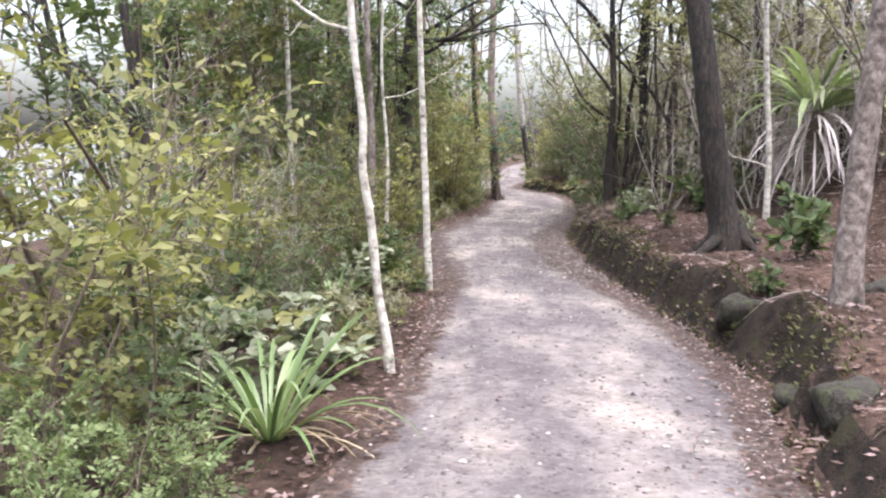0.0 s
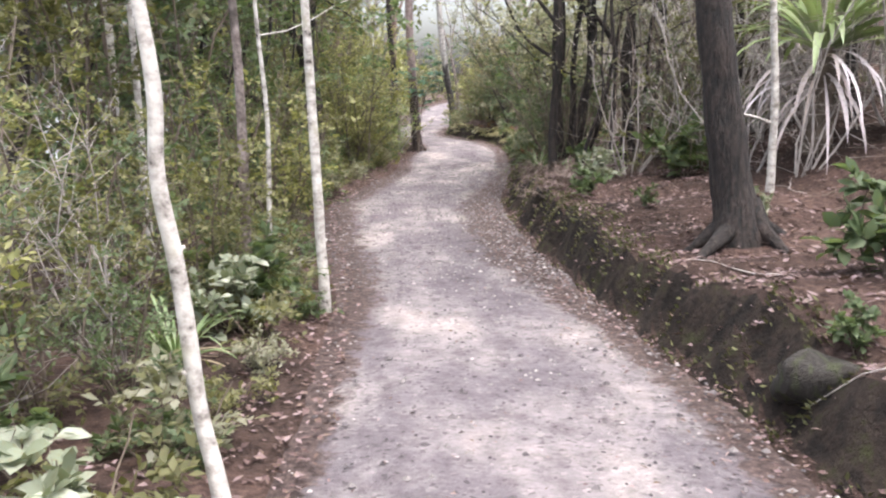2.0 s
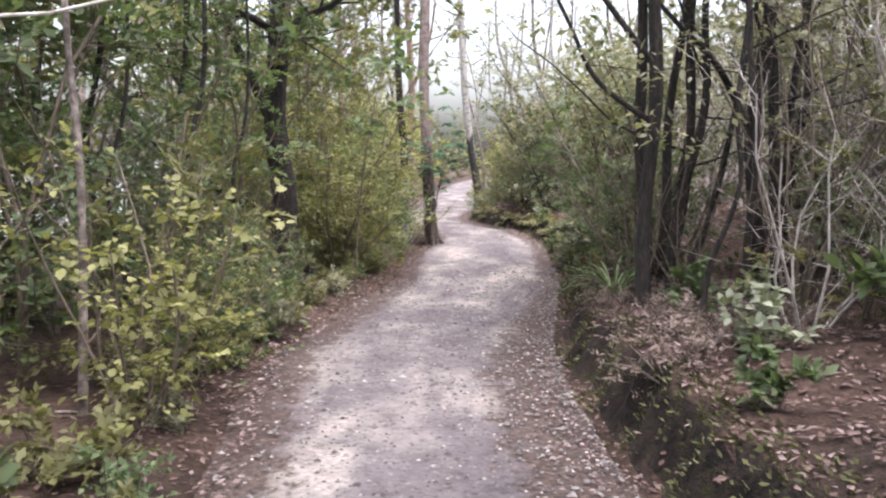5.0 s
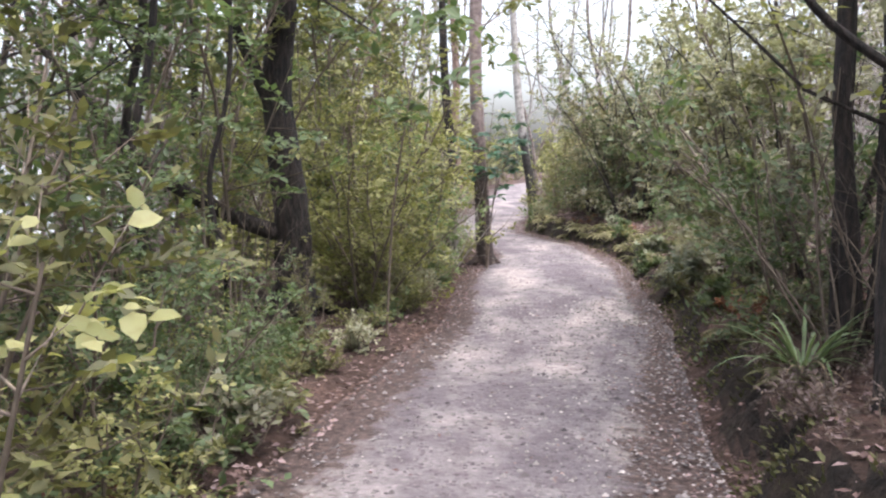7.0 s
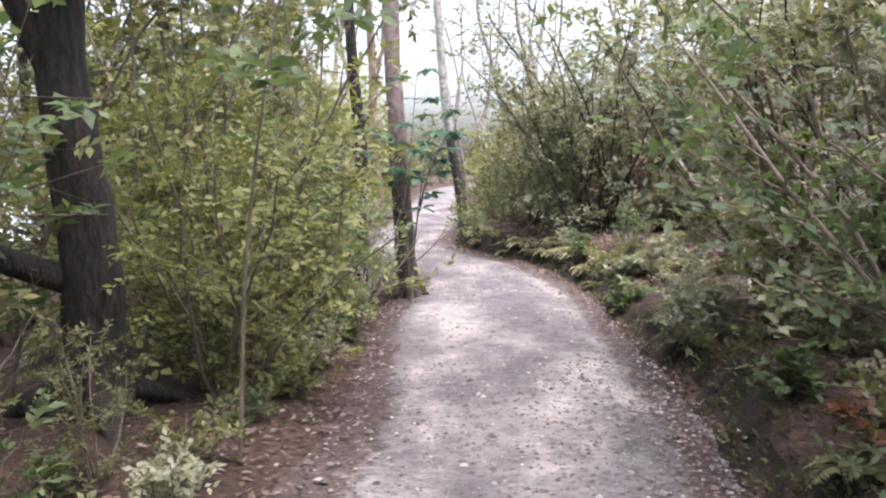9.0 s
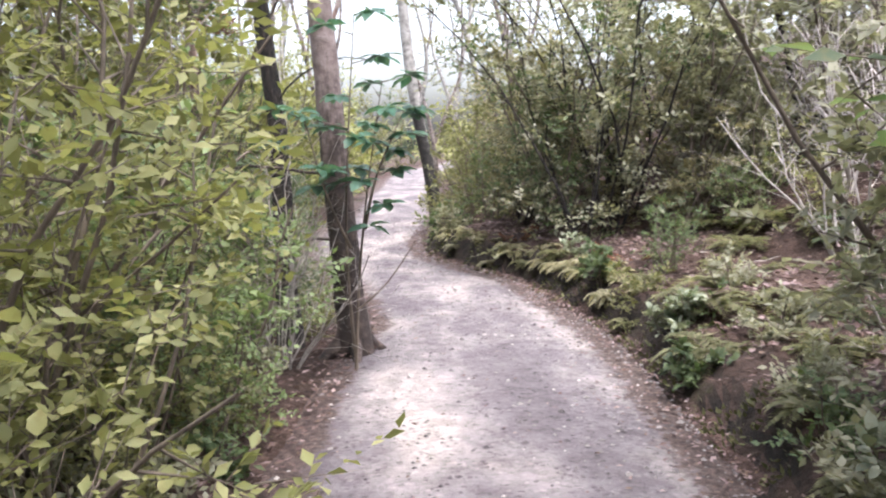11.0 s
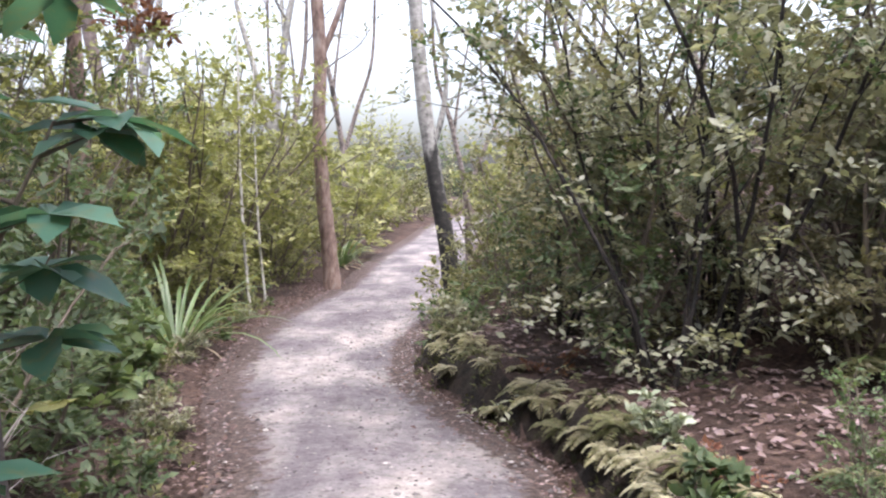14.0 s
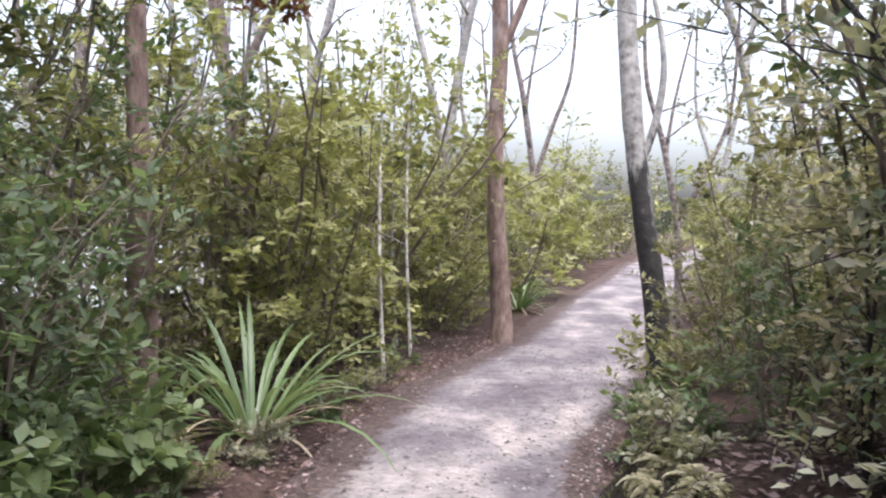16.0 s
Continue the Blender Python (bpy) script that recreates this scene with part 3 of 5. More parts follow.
plant_proto("dead_c", "dead_shrub", "pale grey thicket of fine dead twigs and vines", "dead shrub", "dead twiggy shrubs", 36, dict(BARE, split=(11, 6), bare=0.05, spread=1.2), 6, 2.3, 0.4, 0.01, L_DEAD, B_DEADTWIG)
plant_proto("dead_b", "dead_shrub", "leafless brown tangle of dead stems", "dead shrub", "dead twiggy shrubs", 26, BARE, 7, 2.3, 0.3, 0.014, L_DEAD, B_TWIG)


def fern_parts(seed, fronds, length, mat=None):
    def build():
        rng = random.Random(seed)
        wood, leaves = Builder(), Builder()
        for i in range(fronds):
            a = 2 * math.pi * (i + rng.random()) / fronds
            d = Vector((math.cos(a), math.sin(a), rng.uniform(0.6, 1.4))).normalized()
            q, pts, n = Vector((0, 0, -0.03)), [], 12
            ln = length * rng.uniform(0.7, 1.15)
            for k in range(n + 1):
                pts.append(q.copy())
                q = q + d * (ln / n)
                d = (d + Vector((0, 0, -0.17))).normalized()
            wood.tube(pts[::3], [0.004 * (1 - 0.2 * k) for k in range(5)], 3)
            for k in range(2, n + 1):
                dd = (pts[k] - pts[k - 1]).normalized()
                side = dd.cross(Vector((0, 0, 1))).normalized()
                w = ln * 0.24 * math.sin(math.pi * min(1, (k + 0.5) / (n + 1)) ** 0.8) + 0.01
                for sg in (-1, 1):
                    for off in (0.0, 0.5):
                        leaves.leaf(pts[k].lerp(pts[k - 1], off), (side * sg + dd * 0.45 + Vector((0, 0, rng.uniform(-0.25, 0.1)))).normalized(), Vector((0, 0, 1)), w, w * 0.28 + 0.006)
        return [("stalks", wood.mesh("fern_stalks", [B_TWIG])), ("fronds", leaves.mesh("fern_fronds", [mat or L_FERN]))]
    return build


PROTO["fringe"] = (fern_parts(32, 14, 0.22, L_FRINGE), "fern", "small pale straw-green fern drooping over the bank", "fern", "ferns on the lip of the bank")
PROTO["fern"] = (fern_parts(31, 13, 0.5), "fern", "pale yellow-green fern clump on the bank", "fern", "ferns on the bank")


def flax_parts(seed, blades, length, width, dead, mat=None):
    def build():
        rng = random.Random(seed)
        live, old = Builder(), Builder()
        for i in range(blades):
            a = 2 * math.pi * rng.random()
            t = rng.random()
            d = Vector((math.cos(a), math.sin(a), 0.4 + 1.5 * t))
            live.blade(Vector((math.cos(a) * 0.04, math.sin(a) * 0.04, -0.03)), d, length * rng.uniform(0.65, 1.1), width * rng.uniform(0.7, 1.1), rng.uniform(0.16, 0.46) + (0.06 if mat else 0.0))
        for i in range(dead):
            a = 2 * math.pi * rng.random()
            d = Vector((math.cos(a), math.sin(a), rng.uniform(-0.1, 0.7)))
            old.blade(Vector((math.cos(a) * 0.05, math.sin(a) * 0.05, 0.02)), d, length * rng.uniform(0.4, 0.8), width * 0.6, rng.uniform(0.2, 0.4))
        return [("blades", live.mesh("flax_blades", [mat or L_FLAX], True)), ("dead_blades", old.mesh("flax_dead", [L_STRAW]))]
    return build


PROTO["flax"] = (flax_parts(41, 40, 1.0, 0.046, 16), "flax", "green strap-leaved flax clump with straw-coloured dead blades", "flax", "flax clumps")

def lily_parts():
    rng = random.Random(43)
    live, old, stem = Builder(), Builder(), Builder()
    top = 0.62
    stem.tube([Vector((0, 0, -0.1)), Vector((0.02, 0, 0.3)), Vector((0, 0, top))], [0.1, 0.075, 0.07], 9, 0, True, lump=0.4)
    for i in range(64):
        a = 2 * math.pi * rng.random()
        d = Vector((math.cos(a), math.sin(a), 0.3 + 1.6 * rng.random()))
        live.blade(Vector((math.cos(a) * 0.05, math.sin(a) * 0.05, top - 0.02)), d, rng.uniform(0.55, 0.95), rng.uniform(0.045, 0.075), rng.uniform(0.22, 0.5))
    for i in range(44):
        a = 2 * math.pi * rng.random()
        d = Vector((math.cos(a), math.sin(a), rng.uniform(-0.7, 0.4)))
        old.blade(Vector((math.cos(a) * 0.06, math.sin(a) * 0.06, top - rng.uniform(0.02, 0.3))), d, rng.uniform(0.4, 0.8), rng.uniform(0.02, 0.04), rng.uniform(0.3, 0.6))
    return [("stem", stem.mesh("lily_stem", [B_TWIG], True)), ("blades", live.mesh("lily_blades", [L_LILY], True)), ("dead_blades", old.mesh("lily_dead", [L_PALEDEAD], True))]


PROTO["flax_big"] = (lily_parts, "lily_clump", "large pale green strap-leaved clump with hanging grey dead leaves", "lily clump", "")


# ---------------------------------------------------------------- single trees
def trunk_points(base, offsets):
    """A smooth line of trunk points from base through (dx, dy, z) offsets."""
    pts = [Vector((base[0] + dx, base[1] + dy, base[2] + z)) for dx, dy, z in offsets]
    out = []
    for i in range(len(pts) - 1):
        p0, p1, p2, p3 = pts[max(0, i - 1)], pts[i], pts[i + 1], pts[min(len(pts) - 1, i + 2)]
        for k in range(5):
            t = k / 5
            out.append(0.5 * ((2 * p1) + (p2 - p0) * t + (2 * p0 - 5 * p1 + 4 * p2 - p3) * t * t + (3 * p1 - p0 - 3 * p2 + p3) * t ** 3))
    return out + [pts[-1]]


def tree(label, base_xy, offsets, radius, bark, seed, leaf_mat=None, limbs=6, limb_from=0.5, limb_len=1.6, flare=0.5, forks=(), roots=0, spec=None, extra=(), name="tree", taper=0.6, knots=0):
    rng = random.Random(seed)
    x, y = base_xy
    z = ground_z(x, y) if not left_edge(y) < x < right_edge(y) else 0.0
    o = Vector((x, y, z))
    root = new(name)
    root.matrix_world = Matrix.Translation(o)
    pts = trunk_points((0, 0, -0.15), offsets)
    top = pts[-1].z
    trunk, leaves = Builder(), Builder()
    rad = [radius * (1 - taper * max(0, p.z) / top) * (1 + flare * math.exp(-max(0, p.z) * 7)) for p in pts]
    trunk.tube(pts, rad, 12, 0, True, lump=0.18)
    for i in range(knots):
        k = rng.randrange(3, len(pts) - 2)
        a = rng.uniform(0, 6.28)
        d = Vector((math.cos(a), math.sin(a), 0.5)).normalized()
        trunk.tube([pts[k], pts[k] + d * rad[k] * 1.5], [rad[k] * 0.5, rad[k] * 0.25], 6, 0, True)
    for i in range(roots):
        a = 2 * math.pi * (i + rng.random() * 0.6) / roots
        d = Vector((math.cos(a), math.sin(a), 0))
        ln = radius * rng.uniform(2.2, 3.6)
        trunk.tube([d * radius * 0.4 + Vector((0, 0, radius * 2.2)), d * radius * 1.1 + Vector((0, 0, radius * 0.8)), d * ln + Vector((0, 0, -0.02)), d * ln * 1.5 + Vector((0, 0, -0.12))],
                   [radius * 0.4, radius * 0.5, radius * 0.26, radius * 0.08], 7, 0, lump=0.3)
    for start, rr, offs in forks:
        fp = trunk_points((0, 0, -0.15), (start, *offs))
        trunk.tube(fp, [rr * (1 - 0.6 * i / len(fp)) for i in range(len(fp))], 8, 0, True)
        arm = Builder()
        for k in range(3):
            grow(arm, leaves if leaf_mat else None, rng, fp[-1 - k], rand_dir(rng) + Vector((0, 0, 0.6)), limb_len * 0.8, rr * 0.4, 0, spec or CROWN)
        new("bough", arm.mesh("bough", [bark], True)).parent = root
    for i in range(limbs):
        s = limb_from + (1 - limb_from) * (i + rng.random()) / limbs
        k = next((q for q, p in enumerate(pts) if p.z >= s * top * 0.999), len(pts) - 1)
        d = (rand_dir(rng, 0.6) + Vector((0, 0, 0.45))).normalized()
        limb = Builder()
        grow(limb, leaves if leaf_mat else None, rng, pts[k], d, limb_len * rng.uniform(0.7, 1.3), rad[k] * 0.42, 0, spec or CROWN)
        new("branch", limb.mesh("branch", [bark], True)).parent = root
    for start, direction, ln, rr in extra:
        bough = Builder()
        grow(bough, None, rng, Vector(start), Vector(direction).normalized(), ln, rr, 0, BOUGH)
        new("bough", bough.mesh("bough", [bark], True)).parent = root
    new("trunk", trunk.mesh("trunk", [bark], True)).parent = root
    if leaves.f:
        new("crown", leaves.mesh("crown", [leaf_mat], True)).parent = root
    return tagged(root, label, "tree")


CROWN = dict(levels=2, split=(6, 5), leaves=6, leaf=0.085, ratio=0.5, bare=0.2, spread=1.0, flat=0.3, shorter=(0.35, 0.6))
THIN = dict(levels=2, split=(4, 3), leaves=4, leaf=0.08, ratio=0.45, bare=0.3, spread=0.9, flat=0.2, shorter=(0.35, 0.6), wobble=0.3)
MID = dict(levels=2, split=(5, 4), leaves=6, leaf=0.07, ratio=0.5, bare=0.15, spread=1.0, flat=0.3, lift=0.0, shorter=(0.35, 0.6), wobble=0.3)
LEAFY = dict(levels=1, split=(5,), leaves=7, leaf=0.1, ratio=0.5, bare=0.2, spread=0.9, flat=0.3, broad=True, shorter=(0.4, 0.7))
OPEN = dict(levels=2, split=(4, 3), leaves=3, leaf=0.09, ratio=0.5, bare=0.2, spread=0.9, flat=0.2, shorter=(0.35, 0.6), wobble=0.3)
BOUGH = dict(levels=2, split=(5, 3), leaves=0, leaf=0.05, ratio=0.4, bare=0.25, spread=0.9, flat=0.2, shorter=(0.3, 0.5), wobble=0.35, rise=0.0)


def build_trees():
    # pale thin stems on the water side
    tree("thin pale grey crooked tree trunk at the track edge", (-0.24, 4.82), ((0, 0, 0), (-0.03, 0, 0.3), (-0.08, 0, 0.6), (-0.115, 0, 0.95), (-0.155, 0, 1.2), (-0.155, 0, 1.45), (-0.21, 0, 1.9), (-0.24, 0, 2.6), (-0.3, 0.1, 4.2), (-0.25, 0.2, 5.6)),
         0.024, B_PALE, 1, L_OLIVE, 6, 0.6, 1.3, 0.3, knots=8, extra=(((-0.2, 0, 1.75), (-0.9, 0.3, 0.5), 0.9, 0.012),), name="pale_tree")
    tree("thin pale grey tree trunk with dark rings", (-0.08, 7.6), ((0, 0, 0), (-0.03, 0, 0.7), (-0.06, 0, 1.4), (-0.1, 0, 2.4), (-0.14, 0.1, 4), (-0.14, 0.1, 6)),
         0.03, B_PALE, 2, L_OLIVE, 6, 0.62, 1.5, 0.25, knots=8, name="pale_tree")
    for i, (x, y, r, h) in enumerate(((-0.6, 8.2, 0.034, 5.5), (-0.52, 8.75, 0.018, 4.5), (-1.5, 9.6, 0.03, 6), (-0.95, 10.9, 0.022, 5), (-2.2, 11.5, 0.05, 7))):
        lean = 0.12 * math.sin(i * 2.3)
        tree("thin pale lichen-grey sapling trunk in the thicket", (x, y), ((0, 0, 0), (lean * 0.3, 0, h * 0.25), (lean * 0.2 - 0.05, 0, h * 0.5), (lean, 0.1, h)), r, B_PALE if i % 3 else B_GREY, 30 + i, L_GREEN, 6, 0.35, 1.1, 0.2, spec=THIN, name="sapling_tree")
    # dark tree on the bank
    tree("dark furrowed leaning tree trunk rooted on the clay bank", (2.37, 7.6), ((0, 0, 0), (-0.07, 0, 0.4), (-0.15, 0, 0.85), (-0.25, 0.0, 1.5), (-0.35, 0.05, 2.2), (-0.46, 0.1, 3.2), (-0.65, 0.2, 5.0)),
         0.115, B_DARK, 3, L_OLIVE, 7, 0.6, 2.0, 0.7, roots=5, taper=0.42, name="dark_tree")
    tree("grey ringed tree trunk on the bank", (2.12, 4.85), ((0, 0, 0), (0.02, 0, 0.6), (0.08, 0, 1.4), (0.13, 0, 2.2), (0.2, 0.1, 4.6)), 0.075, B_GREY, 4, L_GREEN, 6, 0.6, 1.6, 0.3, name="grey_tree")
    tree("thin pale stem on the bank", (3.1, 8.9), ((0, 0, 0), (0.0, 0, 0.8), (-0.06, 0, 1.6), (-0.1, 0, 2.6), (-0.1, 0, 4.5)), 0.03, B_PALE, 5, L_GREY, 5, 0.6, 1.0, 0.2, extra=(((0, 0, 0.5), (-0.7, 0, 0.6), 0.7, 0.012),), name="pale_tree")
    tree("dark leaning tree trunk near the water", (-2.35, 7.8), ((0, 0, 0), (-0.05, 0, 0.8), (-0.12, 0, 1.6), (-0.25, 0, 2.6), (-0.5, 0, 5.0)), 0.06, B_DARK, 14, L_OLIVE, 7, 0.45, 1.6, 0.3, spec=THIN, extra=(((-0.1, 0, 1.4), (-0.8, 0, 0.5), 1.4, 0.025), ((-0.05, 0, 1.0), (-0.9, 0.1, -0.1), 1.2, 0.018)), name="dark_tree")
    tree("small tree with a red-brown leafy top", (-0.45, 27.4), ((0, 0, 0), (0.04, 0, 1.0), (-0.05, 0, 2.0), (0.02, 0, 3.2)), 0.03, B_GREY, 15, L_RED, 6, 0.75, 0.6, 0.2, name="red_leaved_tree")
    # thicket of thin dark stems behind the bank
    for i, (x, y, r, h) in enumerate(((2.2, 12.3, 0.055, 6), (2.55, 12.9, 0.04, 5.5), (2.75, 11.9, 0.03, 4.5), (3.2, 12.5, 0.05, 6), (3.6, 13.4, 0.045, 6), (2.9, 14.2, 0.035, 5), (3.9, 11.4, 0.05, 6), (4.4, 10.2, 0.06, 7), (2.35, 11.6, 0.02, 3.5), (4.7, 12.8, 0.06, 7))):
        lean = 0.5 * math.sin(i * 1.7)
        tree("thin dark tree trunk in a dim thicket", (x, y), ((0, 0, 0), (lean * 0.1, 0.05, h * 0.12), (lean * 0.35 + 0.04, 0, h * 0.27), (lean * 0.45, 0.08, h * 0.45), (lean, 0.1, h)), r * 0.85, B_DARK, 50 + i, (L_OLIVE, L_YELLOW, L_GREY)[i % 3] if i else None, 10 if i else 5, 0.16 if i else 0.4, 1.3, 0.3, spec=MID, extra=(((lean * 0.4, 0, h * 0.28), (-0.6, -0.3, 0.4), 1.2, 0.015),) if i in (1, 3) else (),
             forks=(((0, 0, 2.3), 0.032, ((-0.45, 0, 2.85), (-1.1, -0.1, 3.15), (-2.1, -0.2, 3.2))), ((0.02, 0, 1.7), 0.024, ((-0.35, 0.1, 2.2), (-0.8, 0.2, 2.9))), ((0, 0, 1.35), 0.02, ((-0.35, 0, 1.6), (-0.55, -0.05, 1.95), (-0.9, -0.1, 2.6)))) if i == 0 else (), name="thicket_tree")
    # clump of dark stems rooted together behind the bank
    tree("clump of crooked dark stems rising from one root", (2.5, 13.25), ((0, 0, 0), (-0.04, 0, 0.6), (-0.1, 0.02, 1.3), (-0.1, 0.05, 2.2), (-0.22, 0.1, 4.6)), 0.05, B_DARK, 61, L_OLIVE, 7, 0.4, 1.2, 0.4, spec=MID, taper=0.5,
         forks=(((0.05, 0, 0.05), 0.045, ((0.12, 0.02, 0.7), (0.13, 0.05, 1.5), (0.3, 0.1, 2.6), (0.35, 0.1, 4.2))), ((0.1, 0.05, 0.05), 0.038, ((0.26, 0.1, 0.6), (0.32, 0.1, 1.4), (0.3, 0.1, 2.4), (0.5, 0.1, 4.0))),
                ((0.12, -0.08, 0.05), 0.032, ((0.36, -0.1, 0.5), (0.52, -0.12, 1.2), (0.66, -0.1, 2.0), (0.95, 0, 3.4))), ((-0.05, 0.1, 0.1), 0.028, ((-0.02, 0.2, 0.8), (0.06, 0.3, 1.6), (0.02, 0.3, 2.6), (0.1, 0.3, 3.8)))), name="thicket_tree")
    tree("dark crooked tree trunk in a dim thicket", (3.15, 13.0), ((0, 0, 0), (0.05, 0, 0.6), (0.0, 0, 1.3), (0.1, 0, 2.2), (0.25, 0, 4.6)), 0.06, B_DARK, 62, L_GREY, 7, 0.4, 1.2, 0.4, spec=MID, taper=0.5,
         forks=(((0.05, 0, 0.3), 0.04, ((0.25, 0, 0.9), (0.3, 0, 1.7), (0.55, 0, 3.2))), ((0.02, 0, 1.2), 0.03, ((-0.3, -0.1, 1.7), (-0.6, -0.2, 1.95), (-1.1, -0.3, 2.4)))), name="thicket_tree")
    tree("red-brown trunk half hidden in dense foliage", (-0.3, 25.5), ((0, 0, 0), (0.0, 0, 0.7), (-0.05, 0, 1.5), (-0.1, 0, 2.4), (-0.14, 0, 3.6), (-0.2, 0, 5.2)), 0.075, B_RED, 63, L_OLIVE, 7, 0.5, 1.5, 0.3, taper=0.4, name="red_tree")
    tree("grey-pink leaning trunk behind dense shrubs", (-1.0, 28.8), ((0, 0, 0), (-0.02, 0, 1.0), (-0.12, 0, 2.2), (-0.3, 0, 3.2), (-0.6, 0, 5.4)), 0.09, B_PEEL, 64, L_OLIVE, 7, 0.55, 1.6, 0.3, taper=0.4, name="grey_tree",
         forks=(((-0.15, 0, 2.4), 0.05, ((0.1, 0, 3.0), (0.5, 0, 3.9), (0.7, 0, 5.2))),))
    for i, (x, y, r, h) in enumerate(((-1.0, 13.9, 0.028, 4.5), (-0.78, 14.7, 0.02, 4.0), (-1.35, 14.9, 0.035, 5.0), (-1.7, 13.6, 0.03, 5.0), (-1.25, 12.6, 0.018, 4.0))):
        tree("thin dark tree trunk in a dim thicket", (x, y), ((0, 0, 0), (0.05, 0, h * 0.15), (-0.05, 0, h * 0.3), (0.08, 0.05, h * 0.5), (0.02, 0.1, h)), r, B_DARK, 110 + i, L_GREEN, 6, 0.3, 0.9, 0.3, spec=THIN, name="thicket_tree")
    # big dark forked tree on the water side
    tree("large dark forked tree with heavy low boughs", (-0.52, 16.0), ((0, 0, 0), (0.02, 0, 0.5), (-0.02, 0, 1.1), (-0.1, 0, 1.8), (-0.05, 0, 2.6), (0.1, 0.1, 4.8)), 0.14, B_DARK, 6, L_GREEN, 15, 0.4, 2.1, 0.35, roots=4, taper=0.4,
         forks=(((-0.02, 0, 0.75), 0.075, ((-0.5, -0.1, 0.95), (-1.1, -0.2, 1.35), (-1.8, -0.2, 2.2))), ((-0.05, 0, 1.5), 0.06, ((-0.25, -0.1, 2.0), (-0.55, -0.1, 2.7), (-0.8, 0, 3.8)))), name="dark_tree")
    tree("thin dark curved sapling at the track edge", (0.22, 15.3), ((0, 0, 0), (0.02, 0, 0.5), (0.05, 0, 1.0), (0.13, 0, 1.6), (0.26, 0, 2.3)), 0.009, B_TWIG, 12, L_GREEN, 7, 0.55, 0.5, 0.1, spec=LEAFY, name="sapling_tree")
    # trees that pinch the track
    tree("grey-pink mottled tree trunk at the track edge", (1.18, 19.95), ((0, 0, 0), (-0.01, 0, 0.4), (-0.05, 0, 1.0), (-0.1, 0, 1.8), (-0.14, 0, 2.8), (-0.1, 0.1, 5.5)), 0.092, B_PEEL, 7, L_OLIVE, 4, 0.75, 1.2, 0.5, roots=4, taper=0.4,
         extra=(((-0.05, 0, 1.1), (-1, -0.5, 0.3), 0.9, 0.012), ((-0.05, 0, 0.7), (-1, -0.8, 0.1), 0.8, 0.01)), name="grey_tree")
    tree("dark twin trunk beside the mottled tree", (0.8, 20.15), ((0, 0, 0), (-0.02, 0, 0.6), (-0.03, 0, 1.5), (-0.12, 0, 2.6), (-0.2, 0.1, 5.2)), 0.07, B_DARK, 8, L_GREEN, 4, 0.75, 1.1, 0.4, extra=(((-0.02, 0, 0.5), (-0.5, -1, 0.3), 0.8, 0.009), ((-0.03, 0, 1.2), (-0.8, -0.8, 0.5), 0.9, 0.011), ((-0.03, 0, 1.5), (0.3, -1, 0.7), 0.7, 0.008)), name="dark_tree")
    tree("leaning tree trunk grey above and scorched black below", (2.72, 28.4), ((0, 0, 0), (-0.02, 0, 0.4), (-0.1, 0, 1.0), (-0.23, 0, 1.7), (-0.33, 0, 2.4), (-0.42, 0.05, 3.4), (-0.55, 0.1, 5.4)), 0.1, B_SCORCH, 9, None, 2, 0.85, 1.2, 0.35, taper=0.35,
         forks=(((-0.3, 0, 1.75), 0.04, ((-0.12, 0.1, 2.3), (-0.1, 0.1, 2.9), (-0.35, 0.2, 3.9))),), name="scorched_tree")
    tree("red-brown tree trunk forking high up", (1.27, 30.3), ((0, 0, 0), (-0.03, 0, 0.6), (-0.12, 0, 1.5), (-0.16, 0, 2.4), (-0.14, 0, 3.2), (-0.3, 0, 5.6)), 0.105, B_RED, 10, L_OLIVE, 5, 0.7, 1.6, 0.25, taper=0.35,
         forks=(((-0.14, 0, 3.1), 0.05, ((0.1, 0, 3.7), (0.35, 0.1, 4.6), (0.5, 0.1, 6))),), name="red_tree")
    for i, (x, y, h) in enumerate(((0.6, 27.7, 3.2), (0.62, 28.7, 3.0), (0.35, 29.4, 3.2))):
        tree("very thin pale sapling stem at the track edge", (x, y), ((0, 0, 0), (-0.06, 0, 0.7), (-0.1, 0, 1.5), (-0.12, 0, h)), 0.016, B_PALE, 70 + i, L_YELLOW, 7, 0.3, 0.7, 0.1, spec=THIN, name="sapling_tree")
    # open forked trees against the sky
    for i, (x, y, r, h, a) in enumerate(((0.15, 33.0, 0.085, 8, 0.5), (3.3, 33.0, 0.055, 5, -0.5), (4.4, 33.4, 0.085, 7, -0.7), (1.0, 41, 0.09, 8, -0.6), (-2.6, 35, 0.1, 8, 0.6), (6.2, 39, 0.1, 8, -0.6), (5.6, 47, 0.1, 8, 0.6), (-3.9, 30.5, 0.1, 7, 0.5), (9.0, 52, 0.12, 9, -0.5), (-1, 47, 0.12, 9, 0.5), (-5.5, 38, 0.12, 9, -0.5), (8, 36, 0.1, 8, 0.5))):
